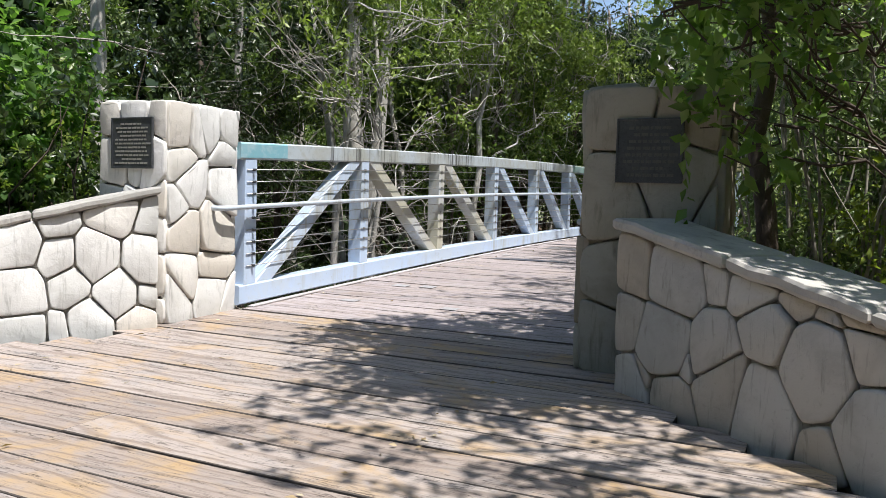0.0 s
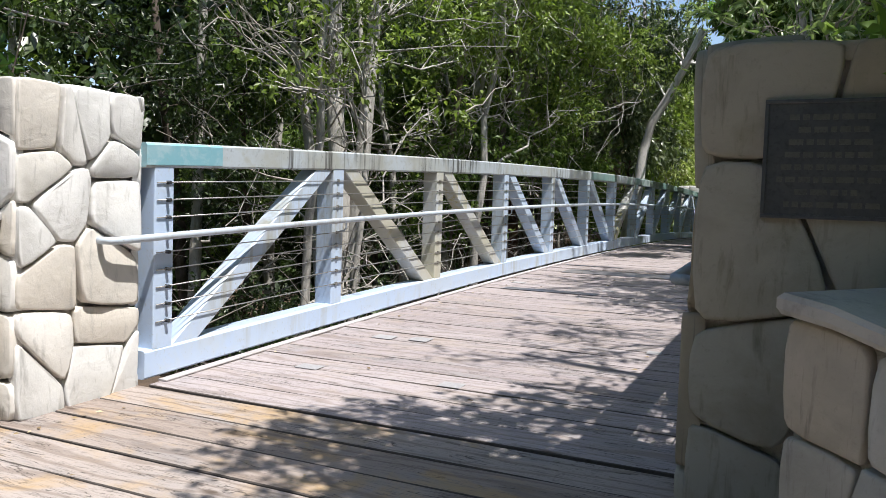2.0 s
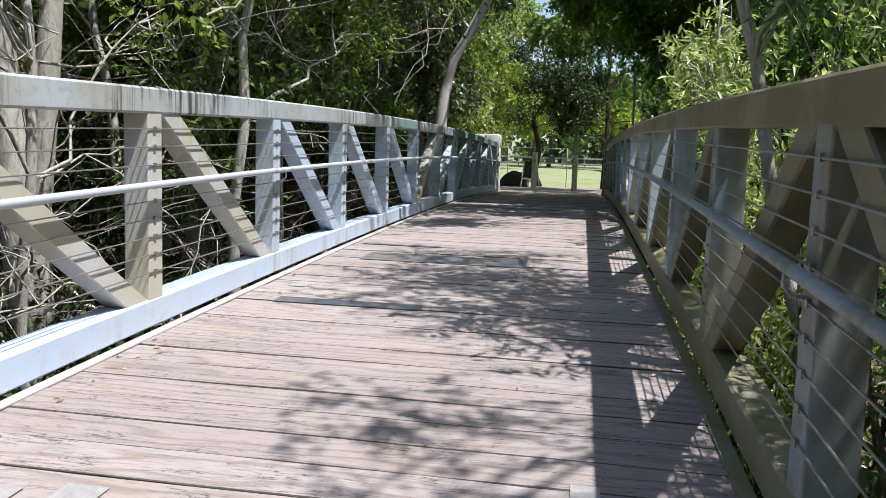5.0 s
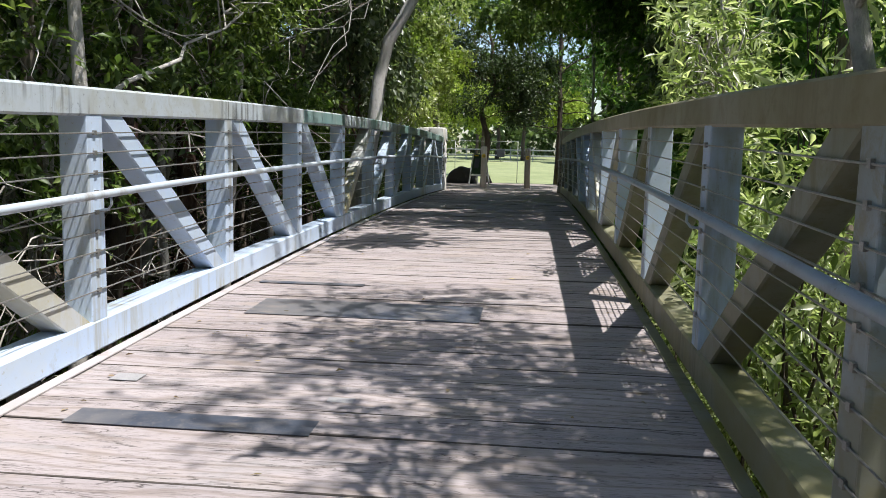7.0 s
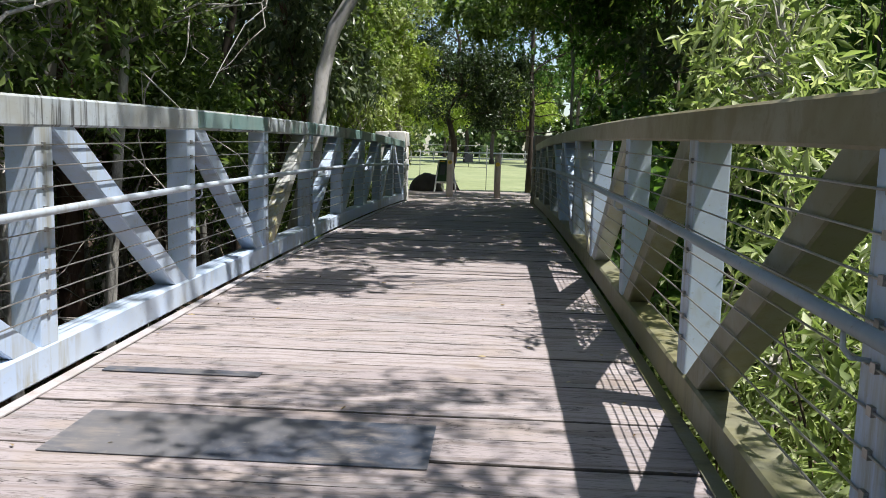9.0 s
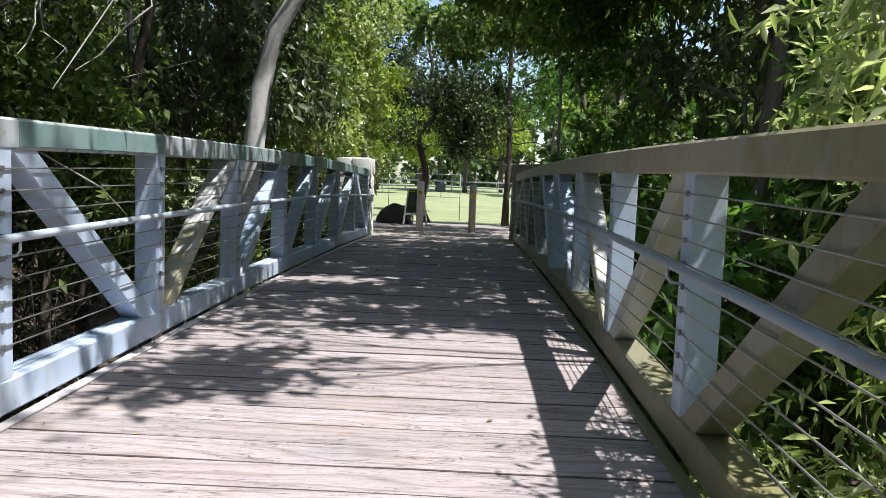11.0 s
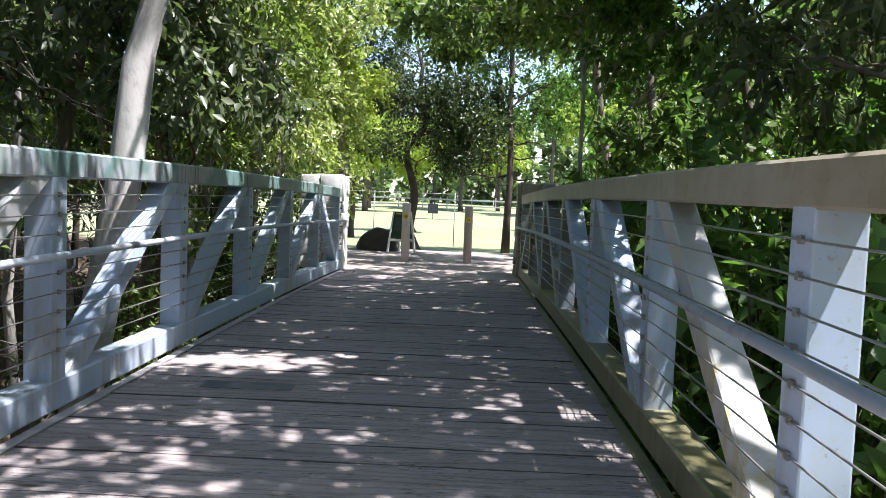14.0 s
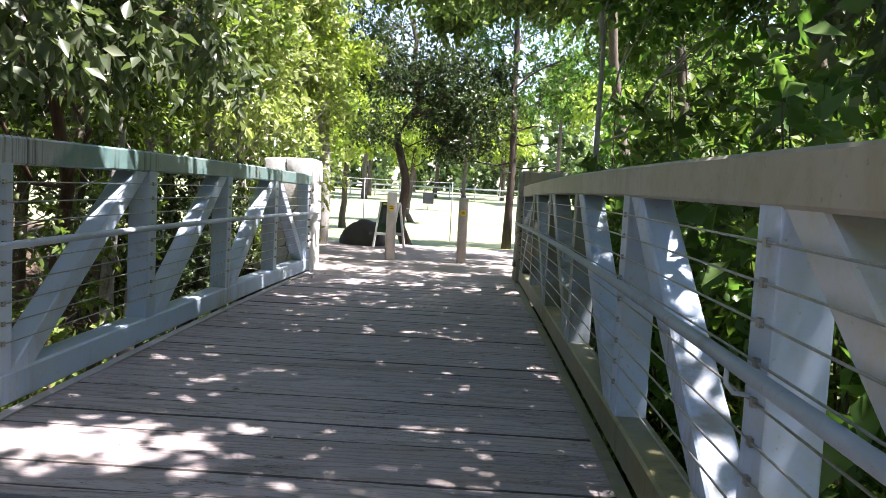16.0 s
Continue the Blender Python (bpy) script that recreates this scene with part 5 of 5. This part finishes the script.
make_tree((-0.75, 24.0), (-0.95, 24.0, 5.5), 0.042, crown_blobs((-0.7, 24.0, 3.6), (0.6, 0.8, 0.8), 5, 0.5, 48, 54), M_BARK_GREY, M_LEAF_ELDER, 0.12, 0.28, "slim green maple close to the railing", seed=54)
for i in range(5):
    y = 24.6 + 1.5 * i
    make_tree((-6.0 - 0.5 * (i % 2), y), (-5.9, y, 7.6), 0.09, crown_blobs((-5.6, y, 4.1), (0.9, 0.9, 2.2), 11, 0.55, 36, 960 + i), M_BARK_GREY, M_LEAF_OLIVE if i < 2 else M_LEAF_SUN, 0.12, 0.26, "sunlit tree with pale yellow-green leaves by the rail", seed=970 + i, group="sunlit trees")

make_tree((0.8, 29.6), (-0.4, 29.6, 7.2), 0.12, crown_blobs((-1.5, 29.6, 7.0), (1.6, 1.2, 0.9), 8, 0.8, 46, 56), M_BARK_BROWN, M_LEAF_ELDER, 0.11, 0.22, "green-leaved tree closing the view over the far end", seed=56)
make_tree((3.2, 16.6), (2.6, 17.0, 7.4), 0.13, crown_blobs((2.6, 17.2, 6.2), (1.0, 1.9, 0.9), 9, 0.8, 105, 57), M_BARK_GREY, M_LEAF_WOOD, 0.11, 0.22, "tall green tree reaching in over the railing", seed=57)
for i, (x, y) in enumerate(((0.45, 6.6), (0.75, 7.4), (0.2, 7.9))):
    make_bush(x, y, 2.2, 0.55, (M_LEAF_LIME, M_LEAF_WILLOW, M_LEAF_PALE)[i], 0.09, 0.2, 80, "low sunlit brush behind the stone wall", 580 + i, 0.3, "low brush", 6, M_TWIG)
make_deadwood(0.25, 6.9, 34, 590, -1.0, 2.6)
make_deadwood(0.15, 8.0, 34, 591, -1.0, 2.6)
# crowns added high over the right bank to darken the foliage below
for i in range(2):
    make_tree((0.9, 19.5 + 3.4 * i), (0.5, 19.5 + 3.4 * i, 6.4), 0.08, crown_blobs((0.3, 19.6 + 3.4 * i, 4.9), (0.8, 1.3, 0.5), 7, 0.7, 60, 1100 + i), M_BARK_BROWN, M_LEAF_WOOD, 0.13, 0.22, "shady feather-leaved tree above the railing", seed=1110 + i, group="shade trees", droop=0.6)
rng_m = np.random.default_rng(66)
for i in range(6):
    y = 5.6 + 0.75 * i
    x = 1.5 + 1.6 * rng_m.random()
    gz = ground_z(x, y)
    make_tree((x, y), (x + 0.3 * rng_m.normal(), y, 4.4), 0.06, crown_blobs((x - 0.2, y, 2.6), (0.8, 0.7, 1.2), 10, 0.5, 36 if y < 9 else 60, 1000 + i), M_BARK_GREY, (M_LEAF_FRESH, M_LEAF_WILLOW, M_LEAF_LIME)[i % 3], 0.11, 0.2, "slender sunlit tree with open pale green foliage", seed=1020 + i, group="sunlit bank trees")
for i in range(14):
    y = 12.6 + 0.95 * i + 0.5 * rng_m.random()
    x = -5.7 - 2.6 * rng_m.random()
    kind = i % 3
    make_tree((x, y), (x + 0.5 * rng_m.normal(), y + 0.4 * rng_m.normal(), 7.0), 0.055 + 0.06 * rng_m.random(), crown_blobs((x, y, 5.6), (0.9, 0.9, 0.9), 4, 0.6, 70, 1050 + i), (M_BARK_BROWN, M_BARK_DARK, M_BARK_GREY)[kind], M_LEAF_WOOD if kind else M_LEAF_DARK, 0.09, 0.22,
              ("brown woodland trunk with a high thin crown", "dark woodland trunk with a high thin crown", "grey woodland trunk with a high thin crown")[kind], seed=1080 + i, bare=9, wobble=0.09, group="bank trunks")

make_tree((-5.75, 9.9), (-5.9, 9.6, 4.6), 0.05, [((-5.35, 9.2, 2.85), (0.4, 0.5, 0.14), 26), ((-5.4, 8.4, 2.8), (0.4, 0.4, 0.14), 22), ((-6.1, 9.8, 2.55), (0.4, 0.5, 0.14), 20), ((-5.3, 10.8, 2.35), (0.35, 0.5, 0.12), 24), ((-5.5, 8.0, 2.3), (0.35, 0.5, 0.12), 18), ((-5.6, 11.6, 3.2), (0.4, 0.5, 0.14), 22), ((-5.6, 7.3, 3.1), (0.4, 0.5, 0.14), 20)], M_BARK_GREY, M_LEAF_OLIVE, 0.085, 0.24, "thin sapling with level sprays of sunlit yellow-green leaves", seed=61, bare=14)
make_tree((-5.7, 14.6), (-5.9, 14.8, 5.6), 0.055, [((-5.3, 13.6, 3.6), (0.5, 0.6, 0.2), 40), ((-5.2, 15.0, 4.1), (0.5, 0.7, 0.2), 40), ((-5.2, 16.4, 4.4), (0.5, 0.7, 0.2), 40), ((-5.3, 13.0, 2.9), (0.4, 0.4, 0.15), 22), ((-5.2, 17.4, 3.6), (0.4, 0.6, 0.2), 30)], M_BARK_GREY, M_LEAF_OLIVE, 0.09, 0.22, "thin sapling with level sprays of sunlit yellow-green leaves", seed=62, bare=14)
make_tree((-5.8, 22.6), (-5.6, 22.8, 5.5), 0.075, [((-4.95, 21.1, 2.6), (0.4, 0.5, 0.3), 55), ((-4.95, 22.4, 2.9), (0.4, 0.5, 0.3), 60), ((-4.9, 23.9, 3.2), (0.35, 0.5, 0.25), 45), ((-5.2, 21.8, 3.4), (0.5, 0.8, 0.3), 60), ((-4.9, 25.0, 2.9), (0.3, 0.4, 0.2), 26), ((-5.4, 20.6, 3.6), (0.6, 0.6, 0.5), 75), ((-5.2, 21.9, 4.2), (0.6, 0.7, 0.5), 75), ((-5.3, 23.4, 4.4), (0.6, 0.7, 0.5), 75), ((-5.8, 19.8, 4.3), (0.7, 0.7, 0.5), 75), ((-6.2, 21.4, 3.2), (0.6, 0.8, 0.6), 90), ((-6.3, 20.2, 2.6), (0.5, 0.7, 0.5), 70)], M_BARK_RED, M_LEAF_GREY, 0.15, 0.26, "brown-barked tree with dull drooping leaves beside the rail", seed=63, droop=0.95)
make_tree((-5.7, 28.6), (-5.8, 28.6, 6.0), 0.08, [((-5.2, 27.4, 3.4), (0.5, 0.5, 0.4), 60), ((-5.3, 28.6, 4.1), (0.6, 0.6, 0.4), 70), ((-5.1, 30.0, 3.7), (0.6, 0.6, 0.4), 70), ((-5.2, 26.4, 2.6), (0.4, 0.5, 0.4), 50), ((-5.1, 31.6, 3.1), (0.5, 0.6, 0.4), 55), ((-5.3, 29.2, 2.6), (0.5, 0.7, 0.4), 60), ((-5.3, 27.8, 4.9), (0.6, 0.6, 0.4), 60), ((-5.3, 30.6, 5.0), (0.6, 0.6, 0.4), 60)], M_BARK_GREY, M_LEAF_SUN, 0.12, 0.27, "leafy tree with sunlight-toned leaves beside the far pillar", seed=64)

# ---- the far side ----
make_tree((-3.5, 34.4), (-3.8, 34.6, 5.6), 0.12, crown_blobs((-3.75, 34.5, 4.6), (1.5, 1.0, 1.5), 17, 0.72, 100, 41) + crown_blobs((-2.35, 34.6, 4.0), (0.75, 0.7, 1.1), 8, 0.6, 105, 47), M_BARK_DARK, M_LEAF_DARK, 0.09, 0.3, "small evergreen tree with a dark rounded crown and crooked trunk", seed=41, wobble=0.16)
level_tree = make_tree((-1.18, 35.4), (-1.2, 35.4, 9.0), 0.105, crown_blobs((-0.7, 35.6, 5.9), (1.5, 1.4, 2.0), 13, 0.75, 70, 42), M_BARK_DARK, M_LEAF_ELDER, 0.12, 0.25, "dark straight-trunked tree with thin level branches", seed=42, wobble=0.04, bare=16)
for reach, z, r in ((-1.6, 2.35, 0.028), (1.3, 2.3, 0.03), (1.4, 2.85, 0.026), (1.2, 3.25, 0.024), (-0.7, 2.95, 0.02), (-1.1, 3.6, 0.022)):
    bough = [(-1.18 + reach * k / 5, 35.4 - 0.25 * k / 5, z + 0.05 * math.sin(k * 1.9 + z) - 0.05 * (k / 5) ** 2) for k in range(6)]
    tube("bough", bough, [r * (1 - 0.14 * k) for k in range(6)], 6, M_BARK_DARK, level_tree, "bare level branch")
rng_f = np.random.default_rng(99)
for i in range(11):
    x, y = -22 + 38 * rng_f.random(), 55 + 55 * rng_f.random()
    h = 7 + 4 * rng_f.random()
    gz = ground_z(x, y) - 0.05
    make_tree((x, y, gz), (x, y, gz + h * 0.8), 0.22, crown_blobs((x, y, gz + h * 0.8), (2.4, 2.4, 1.3), 9, 1.4, 120, 700 + i), M_BARK_DARK, (M_LEAF_LIME, M_LEAF_WOOD, M_LEAF_WILLOW)[i % 3], 0.3, 0.4, "park tree standing on the open lawn", seed=720 + i, group="park trees", twigs=0.8)
for x, y in ((-6.6, 44.0), (-4.6, 50.0)):
    make_tree((x, y, ground_z(x, y) - 0.05), (x, y, 4.6), 0.12, crown_blobs((x, y, 4.0), (1.6, 1.2, 0.8), 8, 0.9, 110, int(750 + x)), M_BARK_DARK, M_LEAF_LIME, 0.17, 0.35, "young park tree with bright yellow-green leaves", seed=int(760 + x), group="young park trees")
for i in range(10):
    x = (-12 + 7 * rng_f.random()) if i < 5 else (1.5 + 8 * rng_f.random())
    y = 30 + 8 * rng_f.random()
    h = 6 + 2.5 * rng_f.random()
    # left edge trees: the sun on them is put into lighter leaves
    make_tree((x, y), (x, y, h), 0.14, crown_blobs((x, y, h * 0.58), (1.6, 1.6, 2.0), 9, 0.9, 170, 800 + i), M_BARK_GREY, (M_LEAF_SUN if i % 2 else M_LEAF_LIME) if i < 5 else (M_LEAF_WOOD if i % 2 else M_LEAF_ELDER), 0.13, 0.26, "leafy tree at the wood's edge by the lawn", seed=820 + i, group="edge trees")


def make_woods(name, spots, leaf, mat, seed, label):
    """Far, uncountable foliage as one mesh."""
    rng = np.random.default_rng(seed)
    lv, _ = sprays(spots, rng, leaf, 0.42, 1.0, 9, 0.3)
    ob = leaf_object(name, lv, mat, None)
    tagged(ob, label, "woodland", "", "stuff")


def wall_of_woods(points, seed, twigs, size):
    rng = np.random.default_rng(seed)
    out = []
    for x, y, h in points:
        z = -1.0
        while z < h:
            s = size * (0.8 + 0.5 * rng.random())
            out.append(((x + rng.normal() * 0.8, y + rng.normal() * 0.8, z), (s, s, s), twigs))
            z += size * 0.9
    return out


make_woods("deep_woods", wall_of_woods([(-15.5 + 1.2 * math.sin(y), y, 11 + 1.5 * math.sin(y * 2.3)) for y in range(-4, 38, 2)], 5, 55, 1.5), 0.34, M_LEAF_DARK, 1, "dark dense woodland deep behind the creek")
make_woods("bank_woods", wall_of_woods([(8.5 + math.sin(y * 1.7), y, 9 + 1.5 * math.sin(y * 1.3)) for y in range(-6, 38, 2)], 6, 55, 1.5), 0.32, M_LEAF_WOOD, 2, "dense green woodland beyond the bank")
make_woods("far_woods", wall_of_woods([(x, 125 + 6 * math.sin(x), 12 + 4 * math.sin(x * 0.7)) for x in range(-70, 75, 5)], 7, 40, 3.2), 0.9, M_LEAF_WILLOW, 3, "line of trees far across the park")
# never in view: foliage added behind the start to hold back open sky light
make_woods("rear_woods", wall_of_woods([(x, -10 + math.sin(x), 9) for x in range(-14, 12, 2)] + [(7 + math.sin(y), y, 7) for y in range(-12, 4, 2)] + [(-10 + math.sin(y), y, 7) for y in range(-12, 0, 2)], 8, 40, 1.6), 0.35, M_LEAF_WOOD, 4, "added unseen foliage behind the start, holding back sky light")


# ---- pale fence added for unclear white strips across the park ----
def make_far_fence():
    g = ground_z(0, 86)
    ob = empty("pale_strip_fence", (-3, 86, g), "added pale two-rail fence standing in for unclear white strips", "fence")
    for i in range(22):
        x = -26 + 2.2 * i
        part("post", box_bm(x - 0.05, x + 0.05, 85.92, 86.08, g - 0.1, g + 1.3, 0.01), M_FENCE_PALE, ob)
    for z in (g + 0.4, g + 0.95):
        part("rail", box_bm(-26, 20.2, 85.87, 85.915, z, z + 0.13, 0.01), M_FENCE_PALE, ob)


make_far_fence()


# ---- fallen leaves ----
def make_litter():
    rng = np.random.default_rng(123)
    n = 260
    y = np.concatenate([1.0 + 4 * rng.random(90), 5.4 + 22 * rng.random(170)])
    edge = rng.random(n) < 0.6
    x = np.where(edge, np.where(rng.random(n) < 0.5, XL + 0.13 + 0.16 * rng.random(n), XR - 0.13 - 0.16 * rng.random(n)), XL + 0.2 + 2.6 * rng.random(n))
    z = np.array([deck_z(v) for v in y]) + 0.008
    w = rng.normal(size=(n, 3)) * (1, 1, 0.12)
    lv = leaf_arrays(np.stack([x, y, z], 1), w, 0.025 + 0.03 * rng.random(n), 0.22, rng, 0.2)
    lv[:, 2] = np.maximum(lv[:, 2], np.repeat(z, 4))
    ob = leaf_object("fallen_leaf_scatter", lv, M_DRY_LEAF, None)
    tagged(ob, "scatter of dry tan fallen leaves on the planks", "leaf litter", "", "stuff")


make_litter()
